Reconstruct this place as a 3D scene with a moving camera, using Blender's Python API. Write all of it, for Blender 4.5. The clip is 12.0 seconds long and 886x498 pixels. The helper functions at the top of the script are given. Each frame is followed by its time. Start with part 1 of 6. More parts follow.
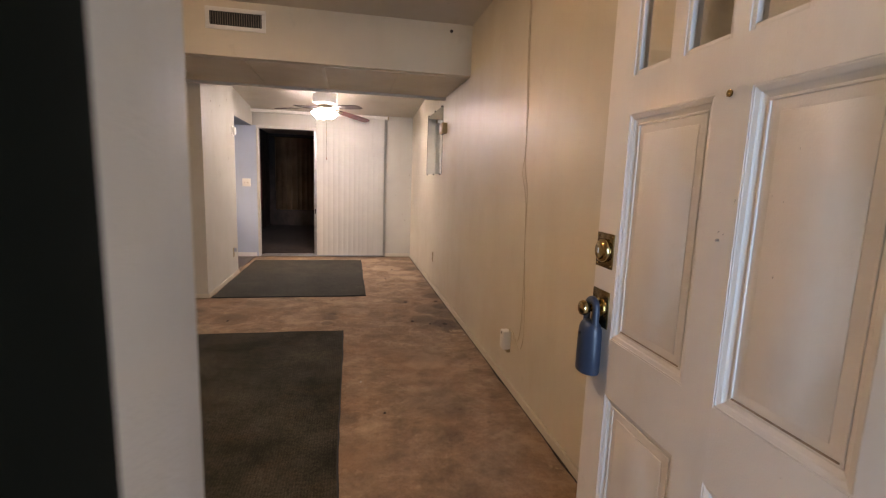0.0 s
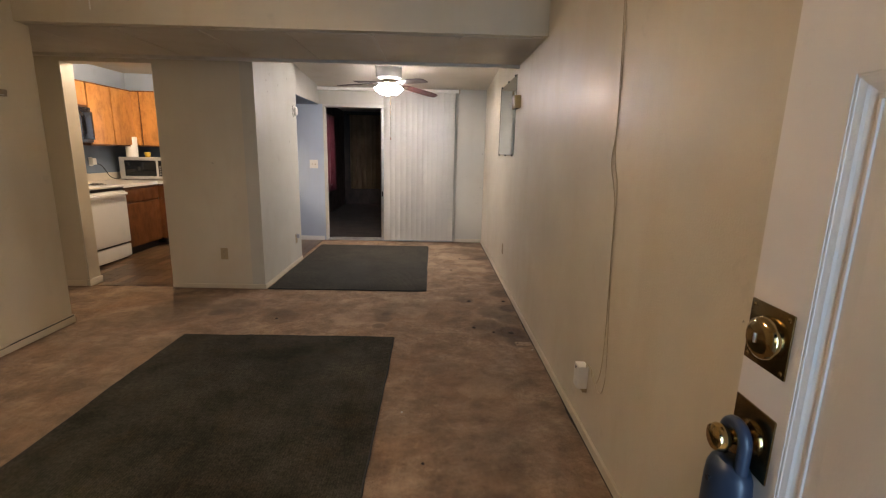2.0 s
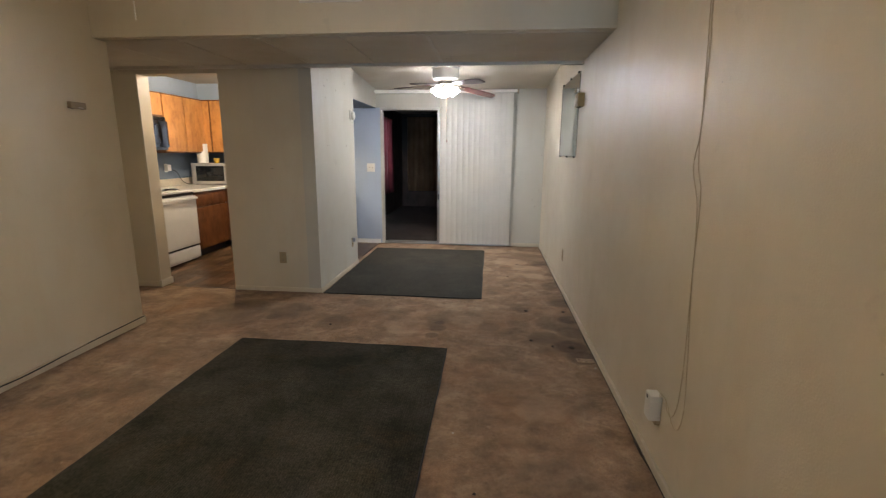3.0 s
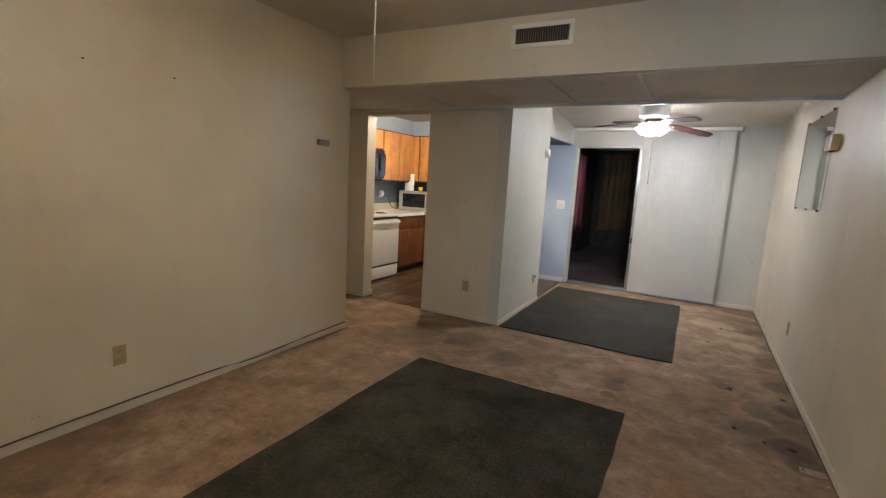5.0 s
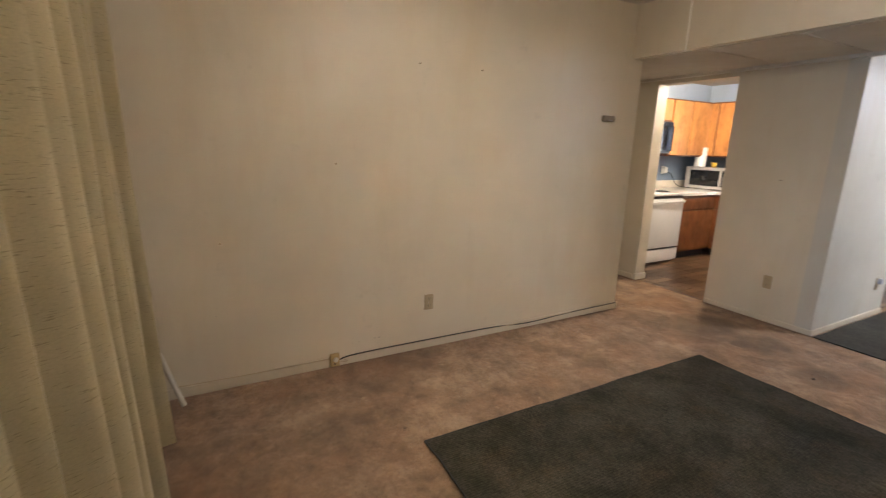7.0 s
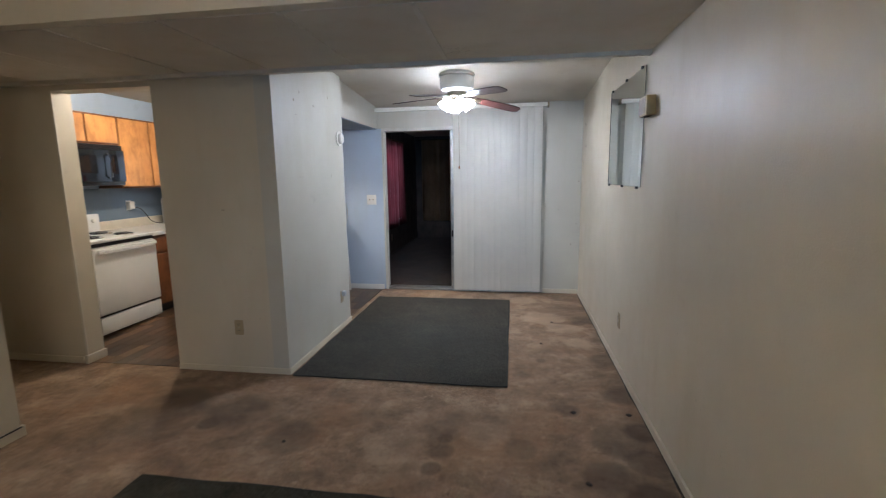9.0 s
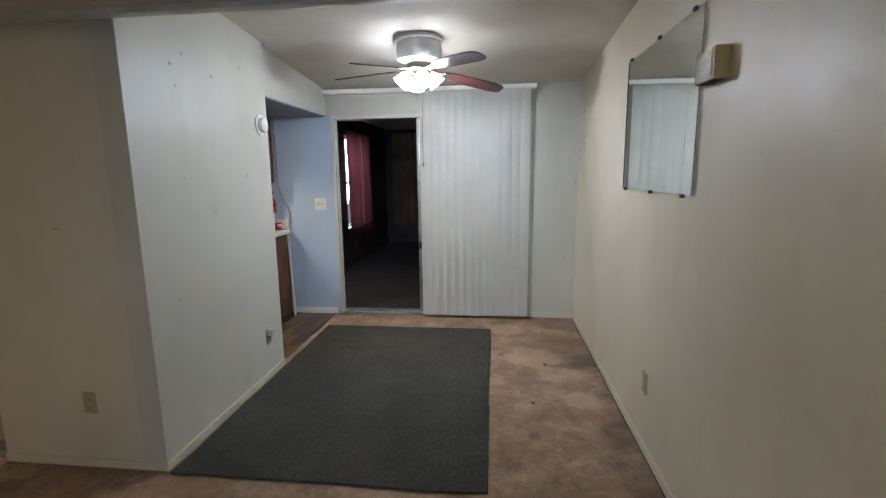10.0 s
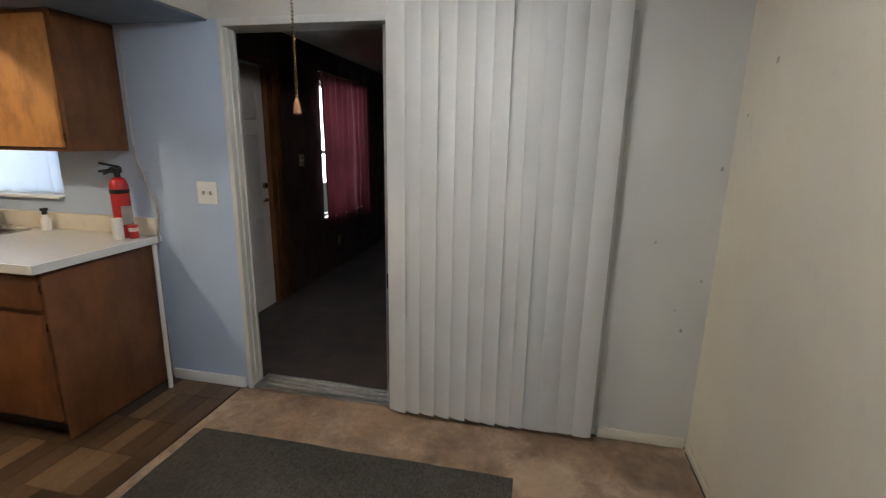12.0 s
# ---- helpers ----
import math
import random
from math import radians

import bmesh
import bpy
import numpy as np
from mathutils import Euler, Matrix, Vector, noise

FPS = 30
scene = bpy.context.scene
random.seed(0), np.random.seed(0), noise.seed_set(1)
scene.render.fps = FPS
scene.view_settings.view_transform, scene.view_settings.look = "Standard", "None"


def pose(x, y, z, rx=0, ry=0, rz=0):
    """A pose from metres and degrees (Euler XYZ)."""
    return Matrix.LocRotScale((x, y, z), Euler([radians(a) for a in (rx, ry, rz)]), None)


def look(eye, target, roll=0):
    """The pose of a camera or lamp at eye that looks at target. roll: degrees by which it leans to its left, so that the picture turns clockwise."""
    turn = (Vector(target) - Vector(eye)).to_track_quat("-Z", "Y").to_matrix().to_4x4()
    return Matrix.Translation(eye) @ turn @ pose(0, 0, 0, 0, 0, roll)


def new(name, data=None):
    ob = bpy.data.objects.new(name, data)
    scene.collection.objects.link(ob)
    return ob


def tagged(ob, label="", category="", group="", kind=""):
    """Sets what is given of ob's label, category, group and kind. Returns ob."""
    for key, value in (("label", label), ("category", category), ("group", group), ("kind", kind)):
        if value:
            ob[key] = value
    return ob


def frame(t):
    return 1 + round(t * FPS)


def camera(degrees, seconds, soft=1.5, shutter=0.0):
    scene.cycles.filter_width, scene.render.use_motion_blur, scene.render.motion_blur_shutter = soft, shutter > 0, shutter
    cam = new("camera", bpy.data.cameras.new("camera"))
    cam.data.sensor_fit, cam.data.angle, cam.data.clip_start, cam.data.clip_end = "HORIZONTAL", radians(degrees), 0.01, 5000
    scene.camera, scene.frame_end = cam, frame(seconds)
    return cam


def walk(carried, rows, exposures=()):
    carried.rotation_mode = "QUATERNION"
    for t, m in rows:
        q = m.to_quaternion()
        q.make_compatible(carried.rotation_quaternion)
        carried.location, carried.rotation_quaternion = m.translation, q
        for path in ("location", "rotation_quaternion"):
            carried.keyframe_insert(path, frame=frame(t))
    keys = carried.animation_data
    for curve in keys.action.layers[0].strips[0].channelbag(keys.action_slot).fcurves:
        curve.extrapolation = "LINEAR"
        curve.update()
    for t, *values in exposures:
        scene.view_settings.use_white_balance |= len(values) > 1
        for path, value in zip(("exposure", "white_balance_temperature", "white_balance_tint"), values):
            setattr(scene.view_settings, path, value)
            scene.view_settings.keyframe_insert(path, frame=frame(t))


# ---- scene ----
cam = camera(88.0, 12.0, soft=1.15, shutter=0.25)
PATH = [
    (0, (-0.001, 0.254, 1.296), (0.395, 2.192, 1.005), 2.0),
    (0.5, (0.095, 0.363, 1.27), (0.384, 2.309, 0.913), 1.3),
    (1, (0.07, 0.518, 1.217), (0.262, 2.459, 0.775), 3.0),
    (1.5, (0.171, 0.746, 1.256), (0.27, 2.696, 0.824), 3.1),
    (2, (0.215, 0.83, 1.386), (0.265, 2.787, 0.976), 1.3),
    (2.5, (0.188, 0.892, 1.414), (0.174, 2.849, 0.999), 0.7),
    (3, (0.223, 0.988, 1.41), (0.027, 2.935, 0.998), 0.4),
    (3.5, (0.284, 1.026, 1.394), (-0.184, 2.931, 1.007), 0.1),
    (3.7, (0.286, 0.999, 1.406), (-0.319, 2.872, 1.052), -0.2),
    (5.3, (0.136, 1.073, 1.462), (-0.912, 2.749, 1.159), 4.1),
    (5.5, (0.109, 1.106, 1.451), (-1.044, 2.707, 1.119), 4.3),
    (6, (0.12, 1.047, 1.459), (-1.359, 2.334, 1.066), 4.1),
    (6.5, (0.141, 0.898, 1.469), (-1.631, 1.701, 1.005), 3.0),
    (7, (0.182, 0.935, 1.48), (-1.524, 1.877, 1.027), 1.6),
    (7.5, (0.165, 1.101, 1.48), (-1.108, 2.594, 1.095), 1.5),
    (7.7, (0.134, 1.184, 1.451), (-0.914, 2.856, 1.128), 0.8),
    (9.3, (0.203, 2.593, 1.484), (-0.037, 4.552, 1.16), -0.7),
    (9.5, (0.194, 2.81, 1.491), (-0.02, 4.771, 1.161), -0.8),
    (10, (0.192, 3.376, 1.491), (-0.028, 5.336, 1.159), -0.7),
    (10.5, (0.143, 3.971, 1.455), (-0.104, 5.925, 1.107), -0.3),
    (11, (0.136, 4.591, 1.42), (-0.181, 6.532, 1.055), -0.1),
    (11.5, (0.15, 5.181, 1.417), (-0.182, 7.114, 1.027), 0.3),
    (12, (0.208, 5.773, 1.483), (-0.194, 7.677, 1.021), 1.0),
]
walk(cam, [(t, look(eye, target, roll)) for t, eye, target, roll in PATH],
     exposures=[(0.0, 1.25, 7700, 29), (0.5, 1.17, 7850, 26), (1.0, 0.92, 7550, 25), (1.5, 1.03, 7150, 22), (2.0, 1.0, 7050, 20), (2.5, 1.02, 6700, 17), (3.5, 1.0, 6300, 12), (5.5, 1.05, 6200, 13), (6.0, 1.25, 6350, 14), (6.5, 1.38, 6800, 16), (7.0, 1.72, 6050, 17), (7.5, 1.5, 5500, 19), (9.5, 0.87, 5650, 10), (10.0, 0.85, 5700, 9), (10.5, 0.55, 5650, 7), (11.0, 0.38, 5850, 9), (11.5, 0.3, 5950, 10), (12.0, 0.42, 6250, 11)])

# ---- light ----
WORLD = bpy.data.worlds.new("sky")
scene.world = WORLD
WORLD.use_nodes = True
wn = WORLD.node_tree
sky = wn.nodes.new("ShaderNodeTexSky")
sky.sky_type = "NISHITA"
sky.sun_disc = False
sky.sun_elevation = radians(35)
sky.sun_rotation = radians(150)
wn.links.new(sky.outputs[0], wn.nodes["Background"].inputs[0])
wn.nodes["Background"].inputs[1].default_value = 0.14
sun_data = bpy.data.lights.new("sun", "SUN")
sun_data.energy, sun_data.angle, sun_data.color = 1.0, radians(12), (1.0, 0.96, 0.9)
sun = new("sun", sun_data)
sun.matrix_world = look((5, 14, 9), (0, 4, 0))

DINING_GLOW, LIVING_GLOW, KITCHEN_GLOW = 76.0, 40.0, 760.0


def window_light(name, at, target, wide, high, watts, tint, spread=180):
    d = bpy.data.lights.new(name, "AREA")
    d.shape, d.size, d.size_y, d.energy, d.color = "RECTANGLE", wide, high, watts, tint
    d.spread = radians(spread)
    o = new(name, d)
    o.matrix_world = look(at, target)
    return o


# daylight standing in the open entry and the two back windows
window_light("entry_daylight", (0.62, -0.30, 1.15), (0.62, 1.0, 1.15), 0.22, 1.7, 3.1, (0.32, 0.64, 1.0), 70)
window_light("kitchen_daylight", (-3.05, 8.30, 1.54), (-3.05, 7.0, 1.3), 0.9, 0.88, 7, (0.72, 0.85, 1.0))
window_light("porch_daylight", (-2.35, 10.95, 1.48), (-1.0, 10.95, 1.2), 1.2, 1.1, 34, (0.86, 0.92, 1.0))


# ---- materials ----
def shader(name, rough=0.6, metal=0.0):
    m = bpy.data.materials.new(name)
    m.use_nodes = True
    b = m.node_tree.nodes["Principled BSDF"]
    b.inputs["Roughness"].default_value = rough
    b.inputs["Metallic"].default_value = metal
    return m, m.node_tree.nodes, m.node_tree.links, b


def coords(n, l, scale=(1, 1, 1)):
    t = n.new("ShaderNodeTexCoord")
    g = n.new("ShaderNodeMapping")
    g.inputs["Scale"].default_value = scale
    l.new(t.outputs["Object"], g.inputs[0])
    return g.outputs[0]


def noise_tex(n, l, vec, scale, detail=4.0, rough=0.55):
    t = n.new("ShaderNodeTexNoise")
    t.inputs["Scale"].default_value = scale
    t.inputs["Detail"].default_value = detail
    t.inputs["Roughness"].default_value = rough
    l.new(vec, t.inputs["Vector"])
    return t.outputs["Fac"]


def ramp(n, l, fac, stops):
    r = n.new("ShaderNodeValToRGB")
    e = r.color_ramp.elements
    while len(e) < len(stops):
        e.new(0.5)
    for k, (p, c) in enumerate(stops):
        e[k].position, e[k].color = p, (*c, 1)
    l.new(fac, r.inputs[0])
    return r.outputs[0]


def mixed(n, l, a, b, fac, mode="MIX"):
    x = n.new("ShaderNodeMix")
    x.data_type, x.blend_type = "RGBA", mode
    for sock, v in ((x.inputs[0], fac), (x.inputs[6], a), (x.inputs[7], b)):
        if hasattr(v, "links"):
            l.new(v, sock)
        else:
            sock.default_value = v if isinstance(v, float) else (*v, 1)
    return x.outputs[2]


def bumped(n, l, b, height, strength, distance=0.01):
    k = n.new("ShaderNodeBump")
    k.inputs["Strength"].default_value = strength
    k.inputs["Distance"].default_value = distance
    l.new(height, k.inputs["Height"])
    l.new(k.outputs[0], b.inputs["Normal"])


def paint(name, color, rough=0.5, grime=0.25, scale=1.0, bump=0.24):
    """Rolled wall paint: broad tone drift, faint scuffs and roller stipple."""
    m, n, l, b = shader(name, rough)
    v = coords(n, l)
    drift = noise_tex(n, l, v, 0.9 * scale, 3)
    dark = tuple(c * (1 - grime) for c in color)
    col = ramp(n, l, drift, ((0.35, dark), (0.65, color)))
    spots = noise_tex(n, l, v, 5.0 * scale, 6, 0.7)
    mask = ramp(n, l, spots, ((0.62, (0, 0, 0)), (0.78, (0.35, 0.35, 0.35))))
    col = mixed(n, l, col, tuple(c * 0.55 for c in color), mask)
    speck = noise_tex(n, l, v, 38 * scale, 3, 0.8)
    patchy = noise_tex(n, l, v, 1.7 * scale, 2)
    both = n.new("ShaderNodeMath")
    both.operation = "MULTIPLY"
    l.new(speck, both.inputs[0])
    l.new(patchy, both.inputs[1])
    col = mixed(n, l, col, tuple(c * 0.3 for c in color), ramp(n, l, both.outputs[0], ((0.455, (0, 0, 0)), (0.49, (0.75, 0.75, 0.75)))))
    smear = noise_tex(n, l, coords(n, l, (2.2, 2.2, 0.5)), 1.3 * scale, 5, 0.6)
    col = mixed(n, l, col, tuple(c * f for c, f in zip(color, (0.86, 0.82, 0.74))), ramp(n, l, smear, ((0.5, (0, 0, 0)), (0.75, (0.7, 0.7, 0.7)))))
    l.new(col, b.inputs["Base Color"])
    stipple = noise_tex(n, l, v, 140 * scale, 2)
    wave = noise_tex(n, l, v, 7 * scale, 2)
    add = n.new("ShaderNodeMath")
    add.operation = "MULTIPLY_ADD"
    l.new(wave, add.inputs[0])
    add.inputs[1].default_value = 2.5
    l.new(stipple, add.inputs[2])
    bumped(n, l, b, add.outputs[0], bump, 0.004)
    rr = ramp(n, l, spots, ((0.3, (rough,) * 3), (0.8, (min(1, rough + 0.2),) * 3)))
    l.new(rr, b.inputs["Roughness"])
    return m


def plain(name, color, rough=0.5, metal=0.0, vary=0.12, scale=18.0, bump=0.05):
    m, n, l, b = shader(name, rough, metal)
    v = coords(n, l)
    f = noise_tex(n, l, v, scale, 5)
    l.new(ramp(n, l, f, ((0.3, tuple(c * (1 - vary) for c in color)), (0.7, color))), b.inputs["Base Color"])
    if bump:
        bumped(n, l, b, f, bump, 0.003)
    return m


def wood(name, light, dark, rough=0.38, along="Z"):
    m, n, l, b = shader(name, rough)
    s = {"X": (0.7, 6, 6), "Y": (6, 0.7, 6), "Z": (6, 6, 0.7)}[along]
    v = coords(n, l, s)
    grain = noise_tex(n, l, v, 2.0, 7, 0.6)
    blotch = noise_tex(n, l, coords(n, l), 2.6, 3)
    c = ramp(n, l, grain, ((0.2, tuple(0.35 * a + 0.65 * b for a, b in zip(light, dark))), (0.5, light), (0.8, tuple(x * 0.82 for x in light))))
    c = mixed(n, l, c, dark, ramp(n, l, blotch, ((0.42, (0, 0, 0)), (0.72, (0.75, 0.75, 0.75)))))
    mottle = noise_tex(n, l, coords(n, l, (1.0, 1.0, 0.55)), 8.0, 5, 0.7)
    c = mixed(n, l, c, ramp(n, l, mottle, ((0.36, (0.52, 0.46, 0.42)), (0.56, (1.05, 1.05, 1.05)))), 0.6, "MULTIPLY")
    l.new(c, b.inputs["Base Color"])
    l.new(ramp(n, l, mottle, ((0.35, (rough + 0.18,) * 3), (0.65, (rough,) * 3))), b.inputs["Roughness"])
    bumped(n, l, b, grain, 0.12, 0.002)
    return m


def glow(name, color, strength):
    m, n, l, b = shader(name, 0.3)
    b.inputs["Base Color"].default_value = (*color, 1)
    b.inputs["Emission Color"].default_value = (*color, 1)
    b.inputs["Emission Strength"].default_value = strength
    return m


def carpet_material(name, base, stain, pale, spots_at=(), rubbed_at=()):
    """Worn cut pile: trodden smudges, fine flecked grain, darker soiled spots."""
    m, n, l, b = shader(name, 0.95)
    v = coords(n, l)
    b.inputs["Specular IOR Level"].default_value = 0.2
    big = noise_tex(n, l, v, 0.8, 5, 0.66)
    mid = noise_tex(n, l, v, 3.1, 9, 0.74)
    pile = noise_tex(n, l, v, 420, 2, 0.7)
    c = ramp(n, l, mid, ((0.36, stain), (0.5, base), (0.64, pale)))
    cloud = noise_tex(n, l, v, 5.5, 4, 0.6)
    c = mixed(n, l, c, ramp(n, l, cloud, ((0.38, (0.66, 0.65, 0.64)), (0.52, (1.02, 1.02, 1.02)), (0.66, (1.24, 1.22, 1.20)))), 0.6, "MULTIPLY")
    rubbed = noise_tex(n, l, v, 10, 6, 0.7)
    c = mixed(n, l, c, tuple(min(1.0, x * 1.25) for x in pale), ramp(n, l, rubbed, ((0.60, (0, 0, 0)), (0.70, (0.55, 0.55, 0.55)))))
    fine = noise_tex(n, l, v, 24, 7, 0.82)
    c = mixed(n, l, c, ramp(n, l, fine, ((0.34, (0.46, 0.43, 0.40)), (0.50, (0.94, 0.94, 0.94)), (0.66, (1.15, 1.12, 1.08)))), 0.5, "MULTIPLY")
    tread = noise_tex(n, l, coords(n, l, (1.2, 1.0, 1.0)), 6.5, 7, 0.75)
    c = mixed(n, l, c, ramp(n, l, tread, ((0.38, (0.66, 0.63, 0.60)), (0.48, (1, 1, 1)))), 0.4, "MULTIPLY")
    rust = noise_tex(n, l, v, 1.7, 4, 0.6)
    c = mixed(n, l, c, (base[0] * 1.05, base[1] * 0.82, base[2] * 0.62), ramp(n, l, rust, ((0.5, (0, 0, 0)), (0.68, (0.45, 0.45, 0.45)))))
    marks = [(*q, tuple(x * 0.38 for x in stain)) for q in spots_at] + [(*q, tuple(x * 1.2 for x in pale)) for q in rubbed_at]
    for sx, sy, sr, deep, hue in marks:
        far = n.new("ShaderNodeVectorMath")
        far.operation = "DISTANCE"
        l.new(v, far.inputs[0])
        far.inputs[1].default_value = (sx, sy, 0)
        rag = n.new("ShaderNodeMath")
        rag.operation = "MULTIPLY_ADD"
        l.new(mid, rag.inputs[0])
        rag.inputs[1].default_value = -1.6 * sr
        l.new(far.outputs["Value"], rag.inputs[2])
        c = mixed(n, l, c, hue, ramp(n, l, rag.outputs[0], ((0.0, (deep,) * 3), (max(0.01, sr * 0.35), (0, 0, 0)))))
    c = mixed(n, l, c, tuple(x * 0.62 for x in stain), ramp(n, l, big, ((0.5, (0, 0, 0)), (0.72, (0.75, 0.75, 0.75)))))
    spots = noise_tex(n, l, v, 7.5, 6, 0.8)
    c = mixed(n, l, c, tuple(x * 0.3 for x in stain), ramp(n, l, spots, ((0.63, (0, 0, 0)), (0.70, (0.75, 0.75, 0.75)))))
    flecks = noise_tex(n, l, v, 55, 3, 0.8)
    c = mixed(n, l, c, tuple(x * 0.2 for x in stain), ramp(n, l, flecks, ((0.66, (0, 0, 0)), (0.72, (0.7, 0.7, 0.7)))))
    c = mixed(n, l, c, ramp(n, l, pile, ((0.3, (0.4, 0.4, 0.4)), (0.7, (1.1, 1.1, 1.1)))), 0.6, "MULTIPLY")
    l.new(c, b.inputs["Base Color"])
    b.inputs["Sheen Weight"].default_value = 0.1
    add = n.new("ShaderNodeMath")
    add.operation = "MULTIPLY_ADD"
    l.new(fine, add.inputs[0])
    add.inputs[1].default_value = 1.5
    l.new(pile, add.inputs[2])
    bumped(n, l, b, add.outputs[0], 0.6, 0.008)
    return m


def rug_material(name, gain=(1.0, 1.0, 1.0), sheen_from=None, blotch=1.0):
    """Grey ribbed utility carpet: beaded ribs, worn and dusty patches; sheen of turned pile is painted lighter past a
    given y.
    """
    m, n, l, b = shader(name, 0.95)
    v = coords(n, l)
    b.inputs["Specular IOR Level"].default_value = 0.15
    w = n.new("ShaderNodeTexWave")
    w.wave_type, w.bands_direction = "BANDS", "X"
    w.inputs["Scale"].default_value = 24
    w.inputs["Distortion"].default_value = 0.9
    w.inputs["Detail"].default_value = 1.0
    l.new(v, w.inputs["Vector"])
    bead = noise_tex(n, l, coords(n, l, (1.0, 0.45, 1.0)), 230, 2, 0.7)
    fuzz = noise_tex(n, l, v, 60, 4, 0.75)
    worn = noise_tex(n, l, v, 1.9, 6, 0.66)
    dust = noise_tex(n, l, v, 4.5, 5, 0.7)
    mean = (0.0365, 0.0345, 0.0268)
    low, high = (tuple(m0 + (q - m0) * blotch for m0, q in zip(mean, e)) for e in ((0.018, 0.0168, 0.0125), (0.062, 0.057, 0.044)))
    c = ramp(n, l, worn, ((0.36, low), (0.50, mean), (0.66, high)))
    c = mixed(n, l, c, (0.070, 0.048, 0.026), ramp(n, l, dust, ((0.52, (0, 0, 0)), (0.72, (0.4 * blotch,) * 3))))
    c = mixed(n, l, c, ramp(n, l, fuzz, ((0.35, (0.5, 0.5, 0.5)), (0.6, (1.25, 1.25, 1.2)))), 0.75, "MULTIPLY")
    c = mixed(n, l, c, ramp(n, l, bead, ((0.36, (0.35, 0.35, 0.35)), (0.62, (1.35, 1.3, 1.2)))), 0.55, "MULTIPLY")
    c = mixed(n, l, c, ramp(n, l, w.outputs["Fac"], ((0.15, (0.38, 0.38, 0.38)), (0.75, (1.2, 1.17, 1.1)))), 0.22, "MULTIPLY")
    c = mixed(n, l, c, gain, 1.0, "MULTIPLY")
    # pile sheen put into the colour: lighter, warmer tone beyond this y
    if sheen_from:
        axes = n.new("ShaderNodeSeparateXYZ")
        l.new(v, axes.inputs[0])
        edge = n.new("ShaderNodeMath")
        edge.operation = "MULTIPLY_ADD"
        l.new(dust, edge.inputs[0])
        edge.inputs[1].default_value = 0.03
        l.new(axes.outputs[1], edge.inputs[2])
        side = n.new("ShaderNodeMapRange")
        side.inputs[1].default_value, side.inputs[2].default_value = sheen_from, sheen_from + 0.04
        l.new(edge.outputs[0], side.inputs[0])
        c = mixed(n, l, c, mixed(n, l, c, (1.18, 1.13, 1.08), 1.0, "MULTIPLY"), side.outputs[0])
    lint = noise_tex(n, l, v, 42, 3, 0.8)
    c = mixed(n, l, c, (0.16, 0.13, 0.09), ramp(n, l, lint, ((0.70, (0, 0, 0)), (0.76, (0.5, 0.5, 0.5)))))
    l.new(c, b.inputs["Base Color"])
    add = n.new("ShaderNodeMath")
    add.operation = "ADD"
    l.new(w.outputs["Fac"], add.inputs[0])
    l.new(bead, add.inputs[1])
    bumped(n, l, b, add.outputs[0], 0.3, 0.004)
    return m


def fabric(name, light, dark, fleck=None, sheen=0.2):
    m, n, l, b = shader(name, 0.9)
    v = coords(n, l)
    weave = noise_tex(n, l, v, 260, 2)
    tone = noise_tex(n, l, v, 2.0, 3)
    c = ramp(n, l, tone, ((0.35, dark), (0.65, light)))
    if fleck:
        f = noise_tex(n, l, coords(n, l, (34, 34, 330)), 1.0, 3, 0.6)
        c = mixed(n, l, c, fleck, ramp(n, l, f, ((0.60, (0, 0, 0)), (0.68, (0.52, 0.52, 0.52)))))
    c = mixed(n, l, c, ramp(n, l, weave, ((0.3, (0.7, 0.7, 0.7)), (0.7, (1, 1, 1)))), 0.5, "MULTIPLY")
    l.new(c, b.inputs["Base Color"])
    b.inputs["Sheen Weight"].default_value = sheen
    bumped(n, l, b, weave, 0.12, 0.002)
    return m


def tile_material():
    """Printed vinyl in brick-sized wood tones, each piece its own shade."""
    m, n, l, b = shader("vinyl_brick", 0.32)
    v = coords(n, l, (9, 9, 9))
    info = n.new("ShaderNodeObjectInfo")
    geo = n.new("ShaderNodeNewGeometry")
    both = n.new("ShaderNodeMath")
    both.operation = "ADD"
    l.new(info.outputs["Random"], both.inputs[0])
    l.new(geo.outputs["Random Per Island"], both.inputs[1])
    one = n.new("ShaderNodeMath")
    one.operation = "FRACT"
    l.new(both.outputs[0], one.inputs[0])
    c = ramp(n, l, one.outputs[0], ((0.0, (0.046, 0.026, 0.015)), (0.35, (0.080, 0.044, 0.022)), (0.7, (0.13, 0.073, 0.035)), (1.0, (0.21, 0.128, 0.065))))
    g = noise_tex(n, l, v, 3.0, 6, 0.65)
    c = mixed(n, l, c, ramp(n, l, g, ((0.3, (0.6, 0.6, 0.6)), (0.7, (1, 1, 1)))), 0.8, "MULTIPLY")
    l.new(c, b.inputs["Base Color"])
    bumped(n, l, b, g, 0.1, 0.002)
    return m


CREAM = paint("wall_cream", (0.635, 0.565, 0.435), 0.35, 0.12)
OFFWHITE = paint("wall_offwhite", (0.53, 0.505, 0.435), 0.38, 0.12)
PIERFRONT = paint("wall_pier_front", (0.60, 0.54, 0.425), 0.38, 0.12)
CEILING = paint("ceiling_white", (0.62, 0.57, 0.48), 0.8, 0.12, 1.0, 0.35)
PANEL = paint("ceiling_panel", (0.62, 0.57, 0.48), 0.7, 0.12, 1.5, 0.2)
BLUE = paint("kitchen_blue", (0.44, 0.525, 0.65), 0.45, 0.10)
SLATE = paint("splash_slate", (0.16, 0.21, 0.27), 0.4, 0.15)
TRIM = paint("trim_white", (0.66, 0.62, 0.53), 0.4, 0.2, 2.0)
